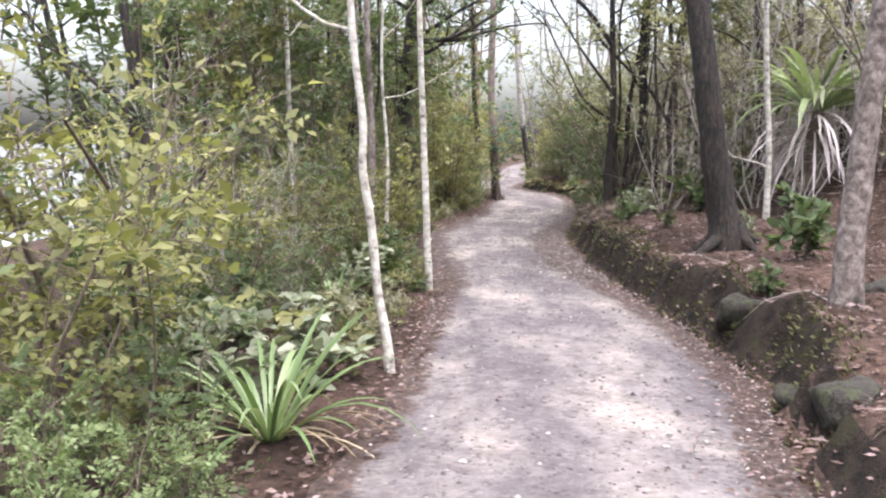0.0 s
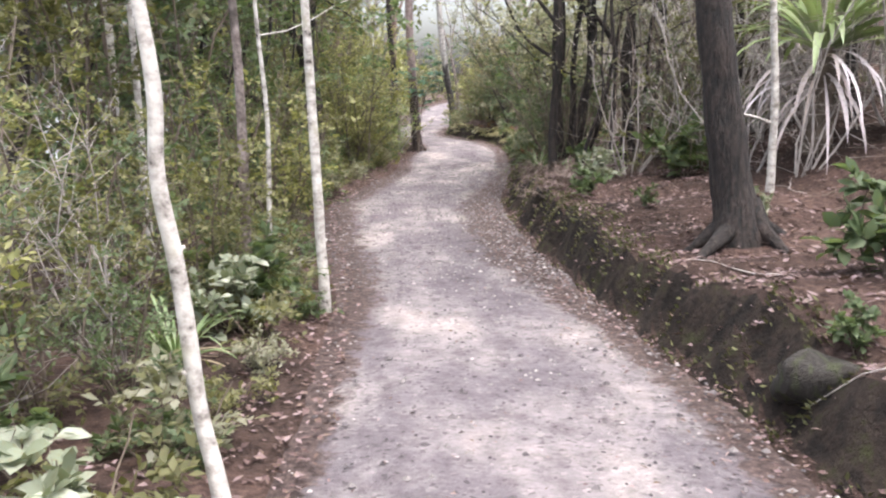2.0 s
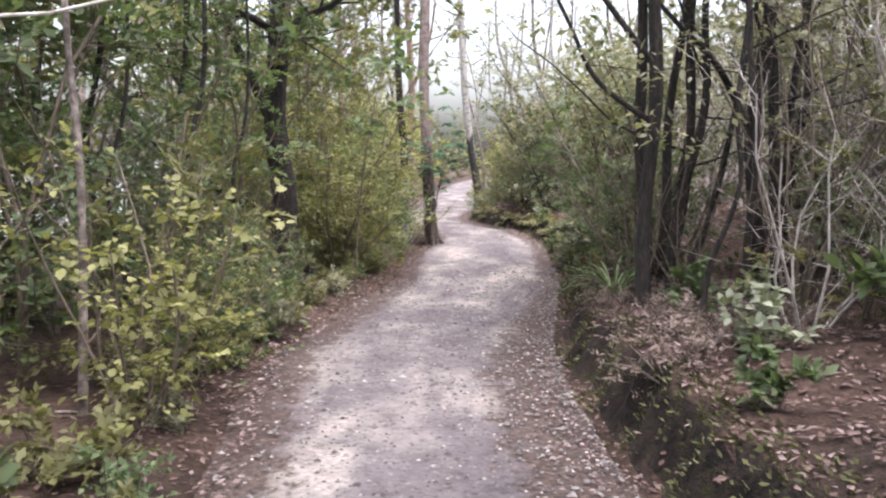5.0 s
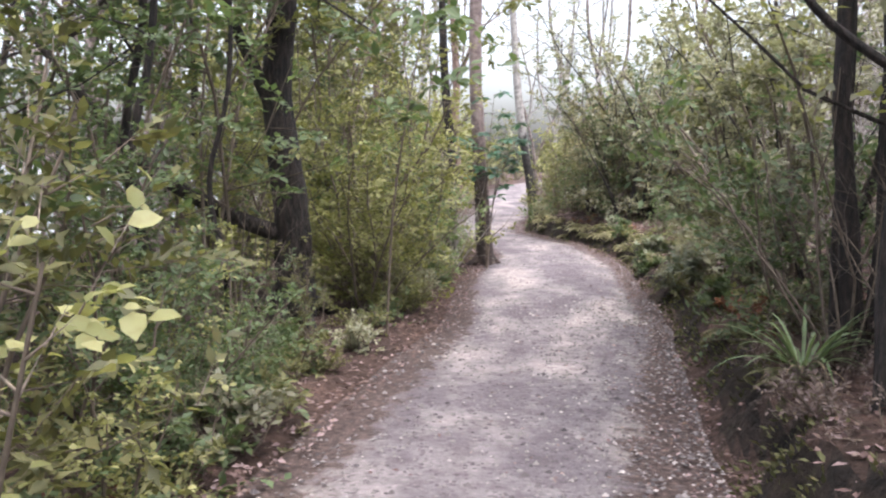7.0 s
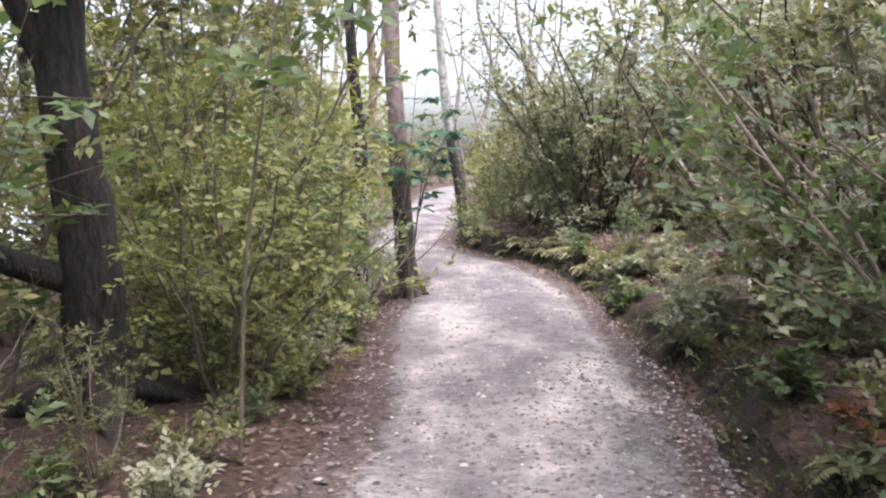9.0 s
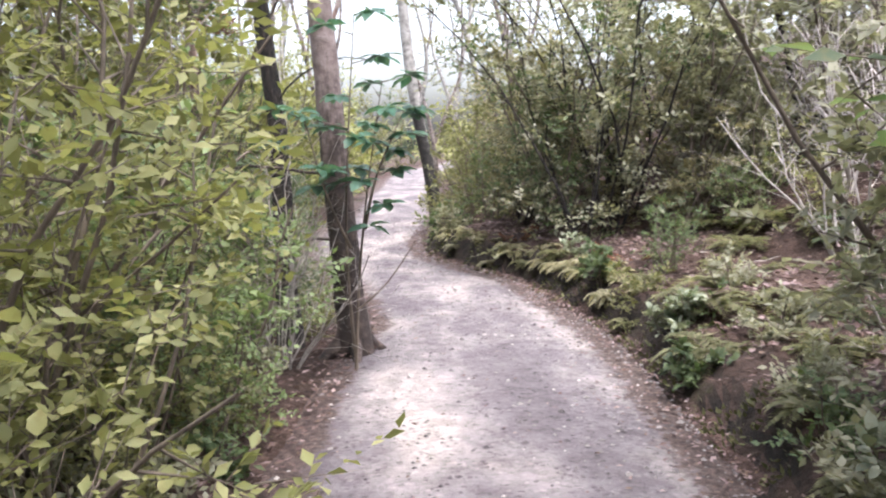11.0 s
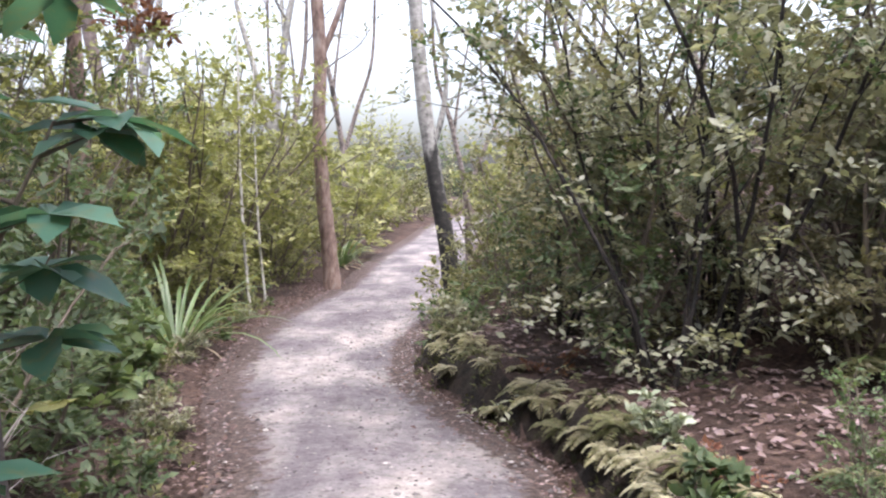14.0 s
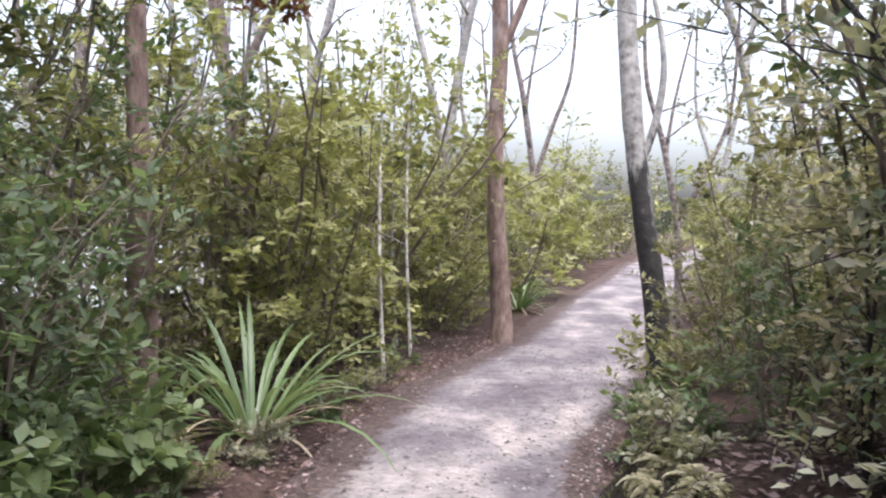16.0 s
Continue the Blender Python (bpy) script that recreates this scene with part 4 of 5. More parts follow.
        tree("grey forked open-branched tree against a white sky", (x, y), ((0, 0, 0), (0.03 * a, 0, h * 0.15), (0.15 * a, 0, h * 0.3), (0.6 * a, 0, h * 0.5), (1.1 * a, 0, h * 0.68), (1.2 * a, 0, h)), r, B_GREY if i % 2 else B_CHAR, 80 + i, L_OLIVE, 5, 0.4, h * 0.2, 0.3, spec=OPEN, taper=0.7,
             forks=(((0.1 * a, 0, h * 0.27), r * 0.7, ((-0.5 * a, 0, h * 0.42), (-1.1 * a, 0.1, h * 0.58), (-1.2 * a, 0.1, h * 0.9))), ((0.5 * a, 0, h * 0.45), r * 0.5, ((0.3 * a, 0.2, h * 0.6), (-0.1 * a, 0.3, h * 0.8)))), name="forked_tree")


build_trees()


# ---------------------------------------------------------------- shrubs and low plants
def build_plants():
    rng = random.Random(5)
    # water side, first row
    front = (("yellow_a", -1.3, 2.95, 0.85), ("yellow_b", -1.35, 3.8, 1.1), ("fresh_a", -0.9, 2.3, 0.36), ("fresh_a", -1.1, 2.6, 0.42), ("fresh_a", -0.78, 2.75, 0.3), ("small_b", -0.95, 2.9, 0.55), ("small_b", -1.5, 4.3, 0.8), ("broad_a", -0.62, 4.45, 0.8), ("broad_a", -0.95, 4.1, 0.9), ("broad_b", -1.1, 5.3, 0.9), ("small_a", -1.1, 5.9, 0.7), ("broad_a", -0.55, 7.0, 0.7),
             ("small_a", -0.75, 7.5, 0.6), ("broad_b", -0.45, 7.5, 0.8), ("small_b", -1.5, 7.0, 0.9), ("broad_b", -0.9, 9.3, 0.8), ("small_b", -1.4, 8.8, 0.7), ("yellow_a", -0.62, 10.6, 0.95), ("small_a", -0.9, 11.4, 1.0), ("small_b", -0.75, 12.3, 0.7), ("yellow_a", -0.6, 13.3, 0.6), ("small_b", -0.6, 12.9, 0.5), ("yellow_a", -0.5, 11.75, 0.5),
             ("low_a", -0.3, 14.1, 0.9), ("small_a", -0.25, 15.0, 0.4), ("yellow_b", 0.05, 16.3, 0.75), ("yellow_b", -0.1, 17.5, 1.1), ("yellow_b", -0.15, 17.0, 1.2), ("yellow_a", 0.3, 17.7, 0.8), ("yellow_a", 0.25, 17.1, 1.0), ("yellow_a", 0.0, 16.6, 1.1), ("fresh_a", -0.2, 18.2, 1.0), ("fresh_a", 0.2, 18.4, 0.8), ("fresh_a", 0.5, 18.2, 0.55), ("fresh_a", 0.5, 18.9, 0.8), ("fresh_a", 0.35, 19.6, 0.8),
             ("small_b", 0.5, 21.0, 0.9), ("small_b", 0.3, 22.1, 0.9), ("small_b", 0.0, 23.2, 1.0), ("small_b", -0.25, 24.2, 1.2), ("small_a", -0.5, 25.4, 0.9), ("yellow_c", -0.5, 26.9, 1.5), ("yellow_c", -0.15, 28.1, 1.6), ("yellow_c", -0.05, 29.4, 1.6), ("yellow_b", 0.5, 30.6, 0.9), ("yellow_c", 0.35, 31.8, 1.15))
    for i, (k, x, y, s) in enumerate(front):
        put(k, x, y, i * 77, s * 1.05)
    # water side, second and third rows
    y, i = 1.2, 0
    while y < 33:
        d = rng.uniform(1.2, 1.8)
        if y < 5:
            k, sc = ("yellow_b", "small_b", "small_a")[i % 3], rng.uniform(0.8, 1.1)
        elif y < 7.6:
            k, sc = ("small_a", "yellow_b", "small_b")[i % 3], rng.uniform(0.8, 1.0)
        elif y < 25.5:
            k, sc = ("tall_c" if 11 < y < 16 else "tall_b" if 15 < y < 19 and i % 3 else ("tall_a", "tall_b", "tall_a", "tall_c")[i % 4]), rng.uniform(0.75, 1.0)
        else:
            k, sc = ("yellow_b", "small_a", "yellow_b")[i % 3], rng.uniform(1.4, 1.7)
        put(k, left_edge(y) - d - (0.5 if 5 < y < 11 else 0), y, rng.uniform(0, 360), sc)
        y += rng.uniform(0.95, 1.3)
        i += 1
    y = 9.3
    while y < 36:
        k = rng.choice(("back_d", "back_d", "high_b")) if 15.5 < y < 20 else rng.choice(("back_a", "back_b", "back_a", "high_a")) if y < 23 else rng.choice(("back_d", "back_d", "back_a"))
        put(k, left_edge(y) - rng.uniform(2.5, 3.6), y, rng.uniform(0, 360), rng.uniform(0.9, 1.15) if y < 23 else rng.uniform(0.62, 0.85))
        y += rng.uniform(0.9, 1.3)
    y = 9.0
    while y < 44:
        put(rng.choice(("high_a", "high_b", "back_b")), left_edge(y) - rng.uniform(4.5, 8.0) - (2.5 if y > 22 else 0), y, rng.uniform(0, 360), rng.uniform(0.75, 1.0))
        y += rng.uniform(1.8, 2.6) if y < 26 else rng.uniform(2.6, 3.6)
    # bank side
    bank = (("broad_b", 2.5, 6.35, 0.95), ("broad_b", 1.9, 9.6, 0.5), ("broad_a", 2.2, 10.4, 0.6), ("dead_a", 2.6, 10.8, 0.8), ("broad_b", 2.9, 10.2, 1.0), ("small_b", 3.2, 10.6, 0.7), ("dead_b", 2.9, 11.6, 0.9), ("dead_b", 3.5, 11.9, 1.0), ("dead_a", 3.3, 9.8, 0.9),
            ("small_b", 2.5, 13.9, 0.85), ("dead_b", 2.4, 13.2, 0.6), ("small_b", 2.85, 14.5, 1.3), ("grey_a", 3.05, 15.5, 1.3), ("grey_b", 3.25, 16.5, 1.3), ("grey_a", 3.5, 17.5, 1.2), ("small_b", 3.9, 18.8, 0.5), ("dead_a", 3.6, 18.2, 0.6),
            ("grey_a", 4.75, 23.1, 1.35), ("yellow_b", 4.9, 21.2, 0.5), ("small_b", 3.5, 20.8, 0.45), ("brown_a", 3.95, 24.0, 1.35), ("grey_a", 3.55, 24.9, 1.4), ("grey_b", 3.7, 26.0, 1.4), ("dead_a", 5.0, 19.6, 1.1), ("dead_a", 5.6, 20.6, 1.2), ("dead_a", 5.3, 21.6, 1.2), ("dead_b", 6.0, 22.2, 1.1), ("dead_a", 6.4, 21.2, 1.2), ("back_c", 6.3, 23.4, 0.8), ("back_c", 6.9, 21.8, 0.8), ("dead_a", 4.7, 20.6, 0.9), ("dead_a", 4.6, 18.6, 1.0), ("back_c", 6.5, 19.3, 0.7), ("fern", 4.5, 19.7, 0.9), ("fern", 4.9, 20.9, 0.9), ("small_a", 3.4, 27.2, 1.15), ("grey_b", 3.6, 28.3, 1.1), ("yellow_b", 3.9, 29.6, 1.1), ("small_a", 4.0, 30.8, 1.1), ("yellow_b", 4.3, 32.2, 1.2))
    for i, (k, x, y, s) in enumerate(bank):
        put(k, x, y, i * 61, s)
    y = 11.8
    while y < 24:
        if not 17.3 < y < 23.6:
            put(rng.choice(("tall_d", "tall_d", "tall_d", "tall_a")), right_edge(y) + rng.uniform(2.1, 2.8), y, rng.uniform(0, 360), rng.uniform(0.7, 0.95))
        y += rng.uniform(1.0, 1.5)
    y = 10.5
    while y < 42:
        put(rng.choice(("back_c", "back_c", "dead_b") if y < 17 else ("dead_a", "dead_b") if y < 22 else ("back_c", "dead_b") if y < 25 else ("far_a", "far_b", "dead_b")), right_edge(y) + rng.uniform(2.8, 4.6), y, rng.uniform(0, 360), rng.uniform(0.85, 1.15))
        y += rng.uniform(0.9, 1.4)
    y = 14.0
    while y < 40:
        put(rng.choice(("high_a", "high_b", "back_c")), right_edge(y) + rng.uniform(6, 9), y, rng.uniform(0, 360), rng.uniform(0.7, 1.0))
        y += rng.uniform(2.4, 3.4)
    for i in range(32):                      # grey dead brush on the hillside
        y = rng.uniform(5, 21)
        put(rng.choice(("dead_a", "dead_a", "dead_b")), right_edge(y) + rng.uniform(2.3, 4.3), y, rng.uniform(0, 360), rng.uniform(0.9, 1.4))
    for i in range(46):                      # low growth over the water-side verge
        y = 4.9 + i * 0.52
        if not (19.4 < y < 20.4 or 25.2 < y < 26):
            put(("low_a", "low_b", "low_a", "low_c")[i % 4], left_edge(y) - rng.uniform(0.22, 0.45), y, rng.uniform(0, 360), rng.uniform(0.6, 1.1))
    for i in range(14):                      # and over the bank further on
        y = 13.8 + i * 0.5
        put(("low_c", "low_a", "low_c", "low_b")[i % 4], right_edge(y) + rng.uniform(0.25, 0.75), y, rng.uniform(0, 360), rng.uniform(0.6, 1.1))
    for i, (k, x, y, sc) in enumerate((("small_a", 3.0, 26.4, 0.75), ("small_b", 3.05, 25.4, 0.8), ("small_a", 3.2, 27.7, 0.95), ("low_b", 2.6, 25.7, 1.3), ("low_a", 2.7, 26.8, 1.4), ("low_a", 2.95, 28.0, 1.3), ("low_c", 2.5, 25.0, 1.1), ("red_a", 2.5, 14.3, 0.9), ("red_a", 3.2, 21.3, 0.7), ("red_a", -0.7, 11.9, 0.7), ("red_a", 3.0, 23.4, 0.6), ("fern", 4.3, 21.3, 0.9), ("fern", 4.8, 21.9, 1.0), ("fern", 4.55, 22.6, 0.9), ("fern", 5.1, 21.2, 0.9), ("small_b", 5.3, 22.8, 0.6), ("broad_c", 0.1, 23.9, 1.1), ("broad_c", -0.1, 24.7, 1.1), ("broad_c", 0.3, 24.3, 0.8), ("broad_c", 0.3, 22.9, 1.0), ("broad_c", 0.0, 23.3, 1.2), ("fresh_a", 0.05, 19.1, 1.3), ("tall_a", 0.0, 20.9, 0.8), ("small_b", 0.35, 20.9, 0.9), ("dead_a", 0.8, 19.55, 0.6), ("dead_a", 0.6, 20.0, 0.7),
                                       ("yellow_b", -1.15, 7.4, 0.75), ("dead_a", -1.7, 6.3, 1.1), ("small_a", -0.9, 8.1, 0.9), ("small_b", -1.6, 10.2, 0.9), ("low_b", -0.7, 7.9, 1.2), ("low_a", -0.75, 9.9, 1.2), ("low_c", -0.55, 5.6, 1.2), ("dead_b", -0.6, 14.6, 0.5), ("small_b", -0.95, 13.6, 0.8), ("dead_c", 3.5, 9.3, 1.1), ("dead_c", 4.1, 10.3, 1.2), ("dead_c", 4.9, 9.6, 1.3), ("dead_c", 3.3, 10.9, 1.1), ("dead_c", 4.6, 11.4, 1.2), ("tall_d", 5.3, 10.9, 0.8), ("tall_d", 4.6, 8.9, 0.7), ("tall_a", 2.95, 11.0, 0.6), ("dead_c", 6.2, 20.3, 1.2), ("dead_c", 6.8, 21.6, 1.2), ("dead_c", 5.9, 22.8, 1.1), ("dead_b", 2.6, 12.7, 0.5), ("flax", 2.2, 13.1, 0.45), ("tall_a", -0.9, 23.2, 1.0), ("tall_c", -1.1, 24.5, 1.0), ("mass_d", -0.3, 22.3, 0.7), ("back_b", -2.4, 25.6, 1.0), ("back_b", -2.9, 23.6, 1.1), ("dead_c", 0.75, 19.55, 0.6), ("dead_c", -1.25, 5.6, 0.6), ("dead_c", -0.95, 6.5, 0.55), ("tall_c", -1.75, 6.1, 0.5), ("small_b", -0.85, 6.1, 0.5), ("small_b", -1.2, 4.9, 0.6), ("flax", -0.5, 7.9, 0.5), ("back_b", -2.6, 11.6, 1.0), ("back_b", -3.2, 12.9, 1.1), ("back_a", -2.9, 14.4, 1.1), ("back_b", -4.0, 10.8, 1.1), ("yellow_a", 0.3, 17.3, 0.42), ("yellow_a", 0.45, 18.0, 0.4), ("low_c", 0.2, 17.8, 1.0), ("low_c", 0.05, 17.0, 1.1), ("broad_a", 0.15, 18.3, 0.6), ("tall_c", 3.9, 13.6, 0.9), ("tall_d", 4.9, 23.6, 1.05), ("tall_d", 5.3, 24.6, 1.1), ("back_c", 5.6, 25.6, 1.1), ("back_c", 7.6, 24.4, 1.2), ("back_c", 8.2, 22.6, 1.2), ("dead_b", 7.4, 20.9, 1.5), ("dead_b", 6.6, 22.6, 1.5), ("dead_a", 7.2, 23.2, 1.4), ("high_a", 8.6, 21.2, 0.9), ("high_a", 6.6, 24.6, 0.8), ("broad_b", 2.35, 11.9, 0.7))):
        put(k, x, y, i * 83, sc)
    # tall dense shrubs on both sides of the last bend
    for i, (k, x, y, sc) in enumerate((("mass_a", 3.4, 22.75, 1.05), ("mass_a", 4.15, 23.7, 1.1), ("mass_b", 3.2, 24.5, 0.85), ("mass_a", 3.7, 25.6, 0.95), ("mass_c", 0.0, 27.3, 0.95), ("mass_c", -0.35, 28.6, 1.1), ("mass_c", 0.3, 31.2, 0.95), ("mass_d", -0.75, 24.6, 0.95), ("mass_d", -0.3, 23.7, 0.7), ("mass_d", -1.6, 14.6, 0.9), ("mass_d", -1.3, 13.2, 0.75), ("mass_d", -2.0, 15.9, 1.0), ("mass_d", -2.3, 13.4, 1.1), ("low_c", 0.35, 16.9, 1.1), ("low_c", 0.42, 17.5, 1.0), ("low_a", 0.3, 16.3, 1.1), ("low_c", 0.15, 17.2, 1.3), ("mass_c", -0.25, 17.6, 0.85), ("mass_c", -0.5, 18.9, 0.9), ("mass_b", 3.95, 23.9, 1.0), ("mass_a", 3.8, 23.15, 1.2), ("mass_d", 3.3, 23.2, 0.95), ("mass_a", 3.2, 15.4, 0.85), ("mass_a", 3.4, 16.8, 0.9))):
        put(k, x, y, i * 97, sc)
    # dead fern and brushwood on the bank below the dark stems
    for i in range(22):
        y = 10.4 + i * 0.155
        put("brush_a", right_edge(y) + 0.3 + 0.95 * ((i * 7) % 22) / 22, y, i * 73, rng.uniform(0.55, 0.95))
    for i, (k, x, y, sc) in enumerate((("broad_c", 2.75, 11.9, 0.45), ("small_b", -0.45, 12.9, 0.42), ("small_b", -0.5, 13.7, 0.45), ("low_b", -0.42, 12.4, 1.0), ("low_b", -0.38, 13.3, 1.1), ("low_b", -0.35, 14.3, 1.1), ("low_a", -0.65, 13.1, 1.2), ("low_a", -0.8, 12.6, 1.3), ("small_b", -0.95, 13.2, 0.6), ("low_b", -0.6, 14.6, 1.3), ("fresh_a", 4.7, 22.2, 0.5), ("brown_a", 4.5, 22.9, 0.8), ("grey_a", 5.0, 22.5, 0.9))):
        put(k, x, y, i * 59, sc)
    # hanging fringe of ferns along the lip of the bank
    for i in range(34):
        y = 20.2 + i * 0.16
        x = right_edge(y) + rng.uniform(0.2, 0.32)
        put("fringe", x + rng.uniform(-0.05, 0.2), y, rng.uniform(0, 360), rng.uniform(0.5, 1.1))
    # hedges along the far track
    y = 33.0
    while y < 55:
        put(rng.choice(("far_b", "far_a")), left_edge(y) - rng.uniform(0.7, 1.1), y, rng.uniform(0, 360), rng.uniform(1.1, 1.5))
        put(rng.choice(("far_b", "far_a")), right_edge(y) + rng.uniform(0.7, 1.2), y, rng.uniform(0, 360), rng.uniform(1.0, 1.4))
        put(rng.choice(("far_b", "far_a")), left_edge(y) - rng.uniform(1.8, 3.2), y, rng.uniform(0, 360), rng.uniform(1.6, 2.1))
        y += rng.uniform(2.3, 3.2)
    for i, (x, y, sc) in enumerate(((0.4, 42, 0.95), (1.1, 44.5, 0.95), (0.2, 46, 0.85), (1.6, 51, 0.9), (3.6, 56, 0.9), (-5, 38, 0.9), (9, 50, 0.8))):
        put("back_d" if i % 2 else "back_c", x, y, i * 70, sc)
    # beyond the bend the woods close the view
    for i in range(20):
        put(("back_a", "back_b", "far_b")[i % 3], -6 + i * 1.2, 66 + 5 * math.sin(i * 1.9), i * 47, 1.1)
    # flax, lilies, ferns
    put("flax", -0.66, 3.6, 20, 0.68)
    put("flax", 0.3, 25.6, 100, 1.0)
    put("flax", -0.75, 6.65, 200, 0.5)
    put("flax", 1.25, 33.2, 280, 0.8)
    put("flax_big", 3.8, 9.6, 40, 1.25)
    for i, (x, y, s) in enumerate(((2.65, 16.9, 0.6), (3.4, 18.4, 0.8), (3.7, 19.2, 0.9), (4.1, 20.3, 0.8), (3.9, 20.9, 0.7), (2.95, 20.1, 0.6), (2.85, 22.7, 0.7), (2.3, 14.4, 0.5), (2.95, 18.8, 0.8), (3.2, 19.4, 0.9), (3.5, 19.9, 0.9), (3.25, 20.6, 0.8), (3.15, 21.5, 0.8), (3.05, 22.3, 0.9), (2.75, 23.2, 0.7), (2.55, 24.2, 0.6), (2.5, 24.9, 0.6), (3.6, 21.2, 0.7), (2.85, 17.6, 0.6), (2.1, 13.0, 0.5))):
        put("fern", x, y, i * 50, s * (0.88 if y < 20 else 0.55))
    for i, (x, y, s) in enumerate(((3.05, 21.0, 0.6), (2.95, 19.3, 0.5), (2.75, 18.6, 0.5), (2.65, 16.6, 0.6), (2.45, 15.2, 0.5), (3.15, 22.0, 0.45), (2.1, 8.6, 0.3), (2.6, 8.0, 0.4), (2.0, 5.6, 0.4))):
        put("broad_a" if i % 2 else "broad_b", x, y, i * 40, s)


build_plants()


def build_glossy_sapling():
    """A slender sapling with whorls of large shiny leaves, leaning over the track edge."""
    rng = random.Random(77)
    root = new("glossy_sapling")
    root.matrix_world = Matrix.Translation((1.17, 19.5, 0.0))
    wood, leaves = Builder(), Builder()
    for offs in (((0, 0, -0.1), (0.04, 0.0, 0.5), (0.1, -0.02, 1.0), (0.2, -0.05, 1.6)), ((0.02, 0.05, -0.1), (-0.02, 0.0, 0.6), (0.0, -0.05, 1.2), (0.06, -0.1, 1.95)), ((0.03, 0.0, 0.35), (0.2, 0.0, 0.5), (0.36, 0.0, 0.72)),
                 ((0.08, -0.02, 0.8), (0.16, 0.0, 1.1), (0.32, 0.0, 1.45)), ((0.0, 0.0, 0.7), (-0.12, -0.1, 1.0), (-0.22, -0.15, 1.4))):
        pts = trunk_points((0, 0, 0), offs)
        wood.tube(pts, [(0.006 if 0.3 < offs[0][2] < 0.5 else 0.011) * (1 - 0.85 * i / len(pts)) for i in range(len(pts))], 6)
        n = len(pts)
        for k in range(n // 2, n):
            if n < 12 and 0.3 < offs[0][2] < 0.5:
                continue
            d = (rand_dir(rng, 0.6) + Vector((0, 0, 0.4))).normalized()
            tip = pts[k] + d * rng.uniform(0.08, 0.24)
            wood.spike(pts[k], tip, 0.005)
            for q in range(8):
                a = q * 0.79 + rng.random() * 0.4
                ld = (Vector((math.cos(a), math.sin(a), rng.uniform(-0.45, 0.3)))).normalized()
                leaves.leaf(tip, ld, Vector((0, 0, 1)) + rand_dir(rng) * 0.4, rng.uniform(0.085, 0.145), rng.uniform(0.05, 0.078), True)
    new("stems", wood.mesh("glossy_stems", [B_TWIG], True)).parent = root
    new("foliage", leaves.mesh("glossy_leaves", [L_GLOSSY], True)).parent = root
    tagged(root, "slender sapling with large shiny blue-green leaves", "sapling")


build_glossy_sapling()


def rock_mesh(seed):
    rng = random.Random(seed)
    bm = bmesh.new()
    bmesh.ops.create_icosphere(bm, subdivisions=3, radius=1)
    for v in bm.verts:
        n = noise.fractal(v.co * 1.3 + Vector((seed, 0, 0)), 1.0, 2.0, 4)
        v.co *= 1 + 0.26 * n + 0.05 * noise.noise(v.co * 6)
        v.co.z *= 0.7
    me = bpy.data.meshes.new("rock")
    bm.to_mesh(me)
    bm.free()
    me.materials.append(M_ROCK)
    me.polygons.foreach_set("use_smooth", [True] * len(me.polygons))
    return me


def build_rocks():
    meshes = [rock_mesh(s) for s in (3, 8, 15)]
    for i, (x, y, s) in enumerate(((1.72, 3.75, 0.17), (1.9, 3.45, 0.2), (1.62, 4.15, 0.09), (1.84, 5.6, 0.16), (2.65, 5.5, 0.26))):
        ob = new("rock", meshes[i % 3])
        ob.matrix_world = pose(x, y, ground_z(x, y) - 0.36 * s, 10 * i, 0, 50 * i) @ Matrix.Diagonal((s, s * 1.2, s, 1))
        tagged(ob, "dark mossy boulder set in the clay bank", "rock", "mossy boulders in the bank")


build_rocks()


def surface_z(x, y):
    return path_z(x, y) + 0.02 if left_edge(y) - 0.05 < x < right_edge(y) + 0.03 else ground_z(x, y)


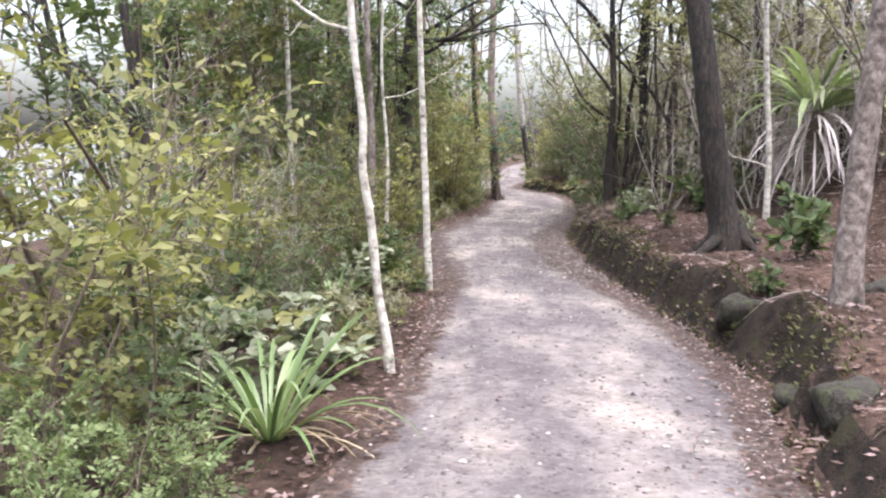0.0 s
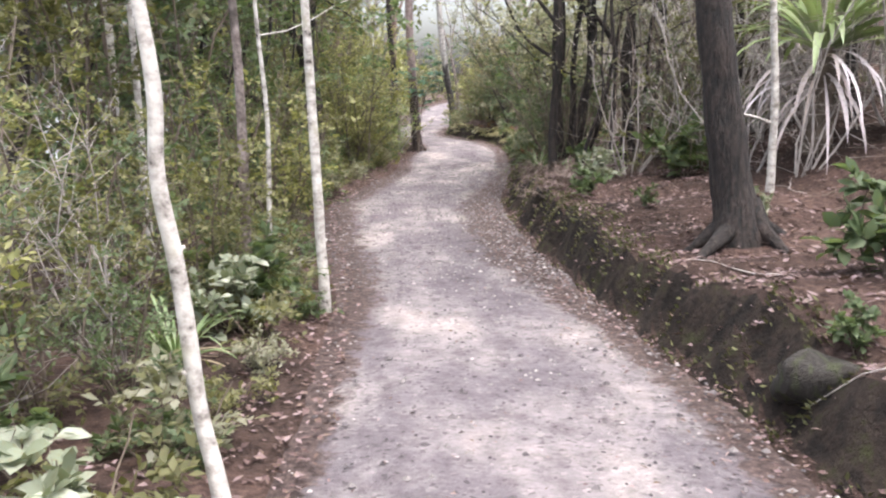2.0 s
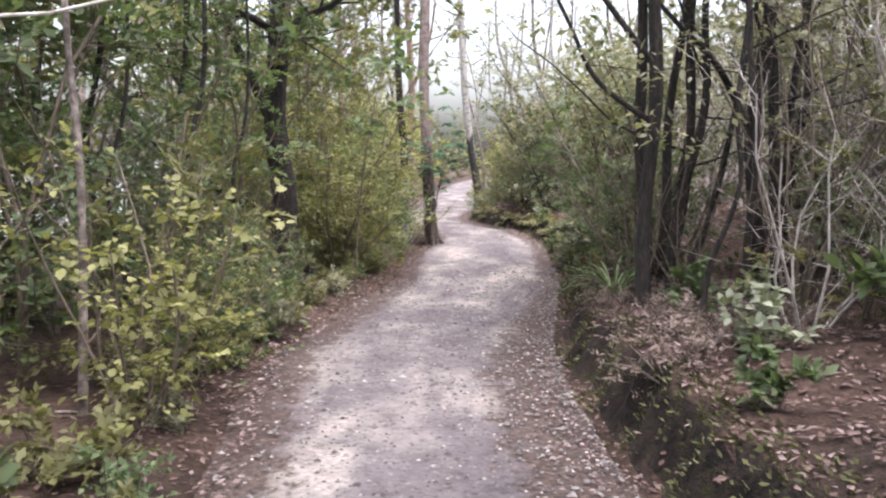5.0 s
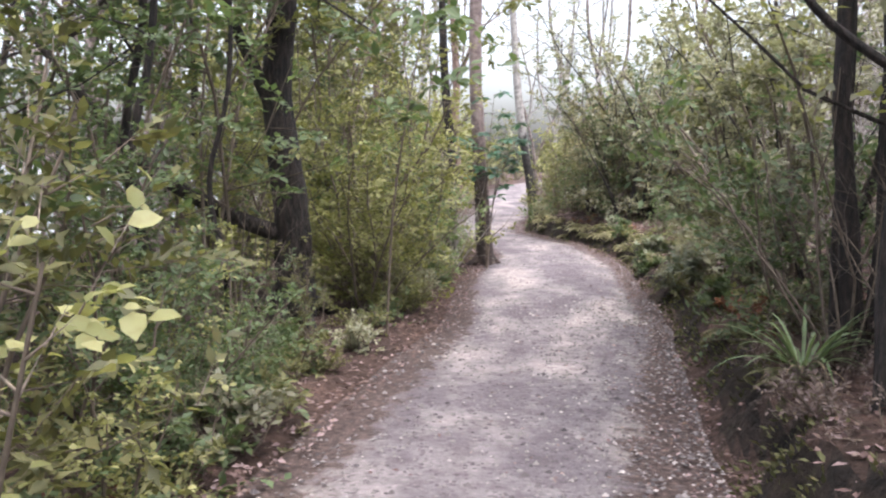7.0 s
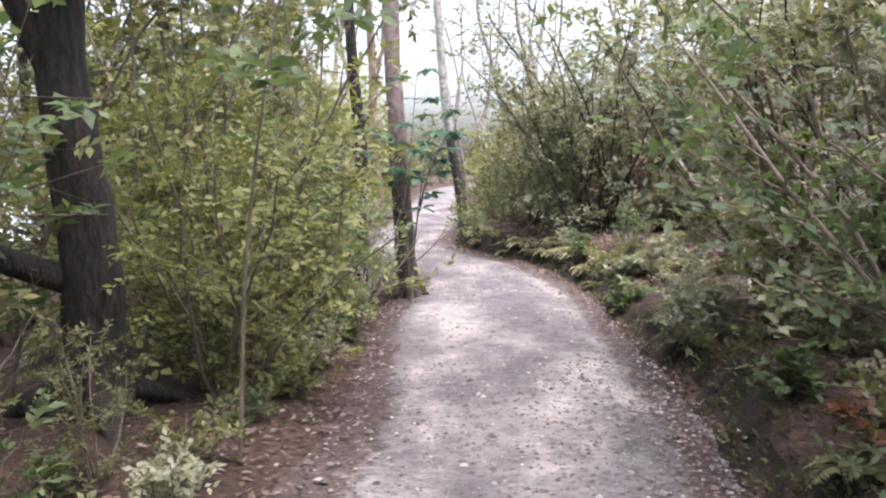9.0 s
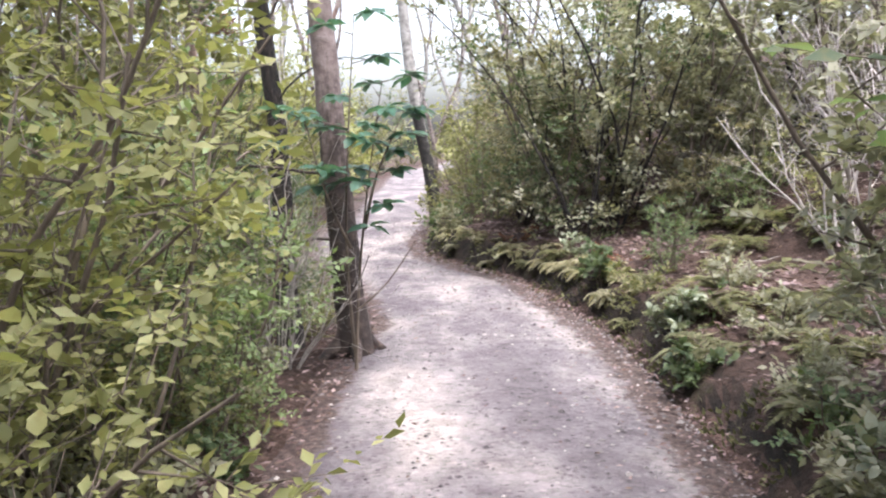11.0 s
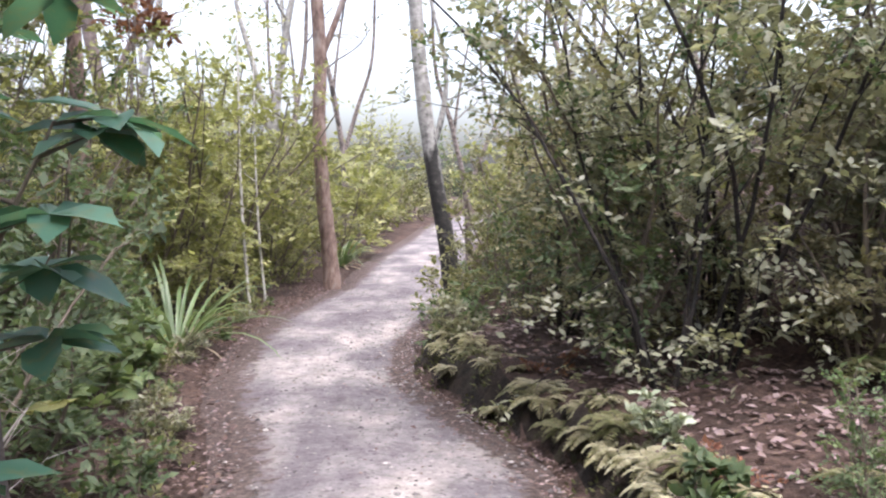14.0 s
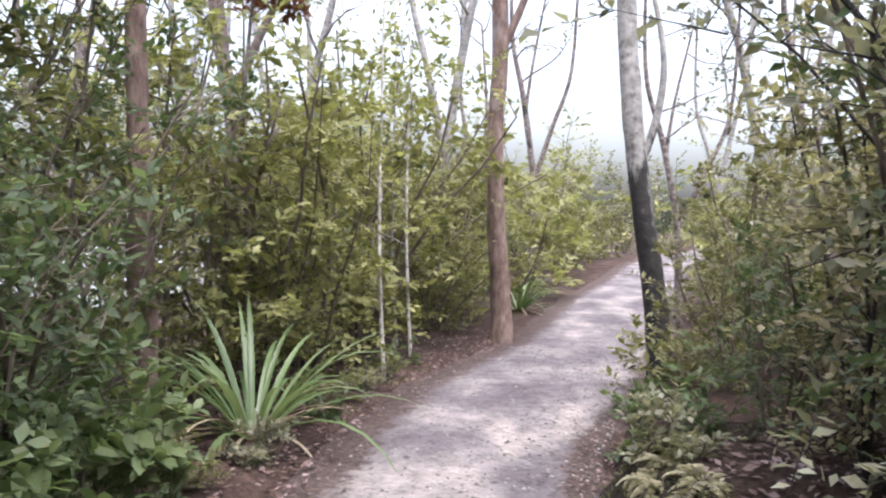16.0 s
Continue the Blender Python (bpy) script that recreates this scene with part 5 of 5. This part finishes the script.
def build_litter():
    rng = random.Random(91)
    dead = Builder()

    def drop(x, y, lo, hi):
        if abs(surface_z(x + 0.03, y) - surface_z(x - 0.03, y)) > 0.04 and rng.random() < 0.85:
            return
        z = surface_z(x, y) + rng.uniform(0.004, 0.016)
        a = rng.uniform(0, 6.28)
        dead.leaf(Vector((x, y, z)), Vector((math.cos(a), math.sin(a), rng.uniform(-0.15, 0.35))).normalized(), (Vector((0, 0, 1)) + rand_dir(rng) * 0.6).normalized(), rng.uniform(lo, hi), rng.uniform(lo, hi) * 0.5)

    for _ in range(5200):                    # drifts at the foot of the bank
        y = rng.uniform(1.5, 30)
        drop(right_edge(y) - abs(rng.gauss(0, 0.2)) + 0.1, y, 0.014, 0.045)
    for _ in range(17000):                    # on the bank and under the trees
        y = rng.uniform(1.5, 24) if rng.random() < 0.25 else rng.uniform(2.5, 12.5)
        drop(right_edge(y) + 0.1 + rng.random() ** 1.3 * 3.0, y, 0.02, 0.06)
    for _ in range(10000):                    # on the slope past the ferns
        y = rng.uniform(16.5, 25.5)
        drop(right_edge(y) + 0.4 + rng.random() * 3.6, y, 0.03, 0.085)
    for _ in range(7500):                    # water side verge
        y = rng.uniform(1.5, 31)
        drop(left_edge(y) + 0.12 - abs(rng.gauss(0, 0.5)), y, 0.02, 0.06)
    for _ in range(1500):                    # scattered over the track
        y = rng.uniform(1.5, 36)
        drop(rng.uniform(left_edge(y), right_edge(y)), y, 0.012, 0.035)
    tagged(new("leaf_litter", dead.mesh("leaf_litter", [L_DEAD])), "fallen pale brown and pinkish leaves strewn over soil", "leaf litter", kind="stuff")

    moss = Builder()
    for _ in range(9000):                    # moss and liverwort on the face of the bank
        y = rng.uniform(2.5, 26)
        x = right_edge(y) + rng.uniform(0.03, 0.42)
        if noise.noise((x * 3, y * 2.2, 5)) < -0.05:
            continue
        z = ground_z(x, y)
        moss.leaf(Vector((x, y, z - 0.004)), (Vector((-0.8, 0, 0.7)) + rand_dir(rng) * 0.7).normalized(), rand_dir(rng), rng.uniform(0.02, 0.05), rng.uniform(0.01, 0.022))
    tagged(new("moss", moss.mesh("moss", [L_MOSS], True)), "olive-brown moss growing on the clay bank", "moss", kind="stuff")

    v, f = [], []
    for _ in range(13000):
        y = rng.uniform(1.5, 30) if rng.random() < 0.6 else rng.uniform(8, 17)
        u = rng.random()
        x = left_edge(y) + (right_edge(y) - left_edge(y)) * (u if rng.random() < 0.6 else 1 - 0.5 * u * u)
        r = rng.uniform(0.005, 0.013) * (1.7 if rng.random() < 0.12 else 1)
        z = surface_z(x, y) + r * 0.1
        b = len(v)
        a = rng.uniform(0, 6.28)
        for k in range(4):
            v.append((x + r * rng.uniform(0.7, 1.3) * math.cos(a + k * 1.57), y + r * rng.uniform(0.7, 1.3) * math.sin(a + k * 1.57), z))
        v.append((x, y, z + r * rng.uniform(0.4, 0.8)))
        f += [(b + k, b + (k + 1) % 4, b + 4) for k in range(4)]
    tagged(new("gravel", make_mesh("gravel", v, f, [M_GRIT])), "loose grey grit and small stones on the track", "gravel", kind="stuff")

    for i in range(70):
        y = rng.uniform(2, 26)
        x = right_edge(y) + rng.uniform(0.25, 2.2) if rng.random() < 0.65 else left_edge(y) - rng.uniform(0.35, 1.2)
        a, ln = rng.uniform(0, 3.14), rng.uniform(0.2, 0.75)
        pts = []
        for k in range(5):
            px, py = x + math.cos(a) * ln * k / 4 + rng.uniform(-0.02, 0.02), y + math.sin(a) * ln * k / 4 + rng.uniform(-0.02, 0.02)
            pts.append(Vector((px, py, surface_z(px, py) + 0.012)))
        b = Builder()
        b.tube(pts, [0.006 - 0.001 * k for k in range(5)], 5)
        tagged(new("fallen_twig", b.mesh("fallen_twig", [B_DEADTWIG if i % 2 else B_TWIG], True)), "dry fallen twig lying on leaf litter", "twig", "fallen twigs")


build_litter()
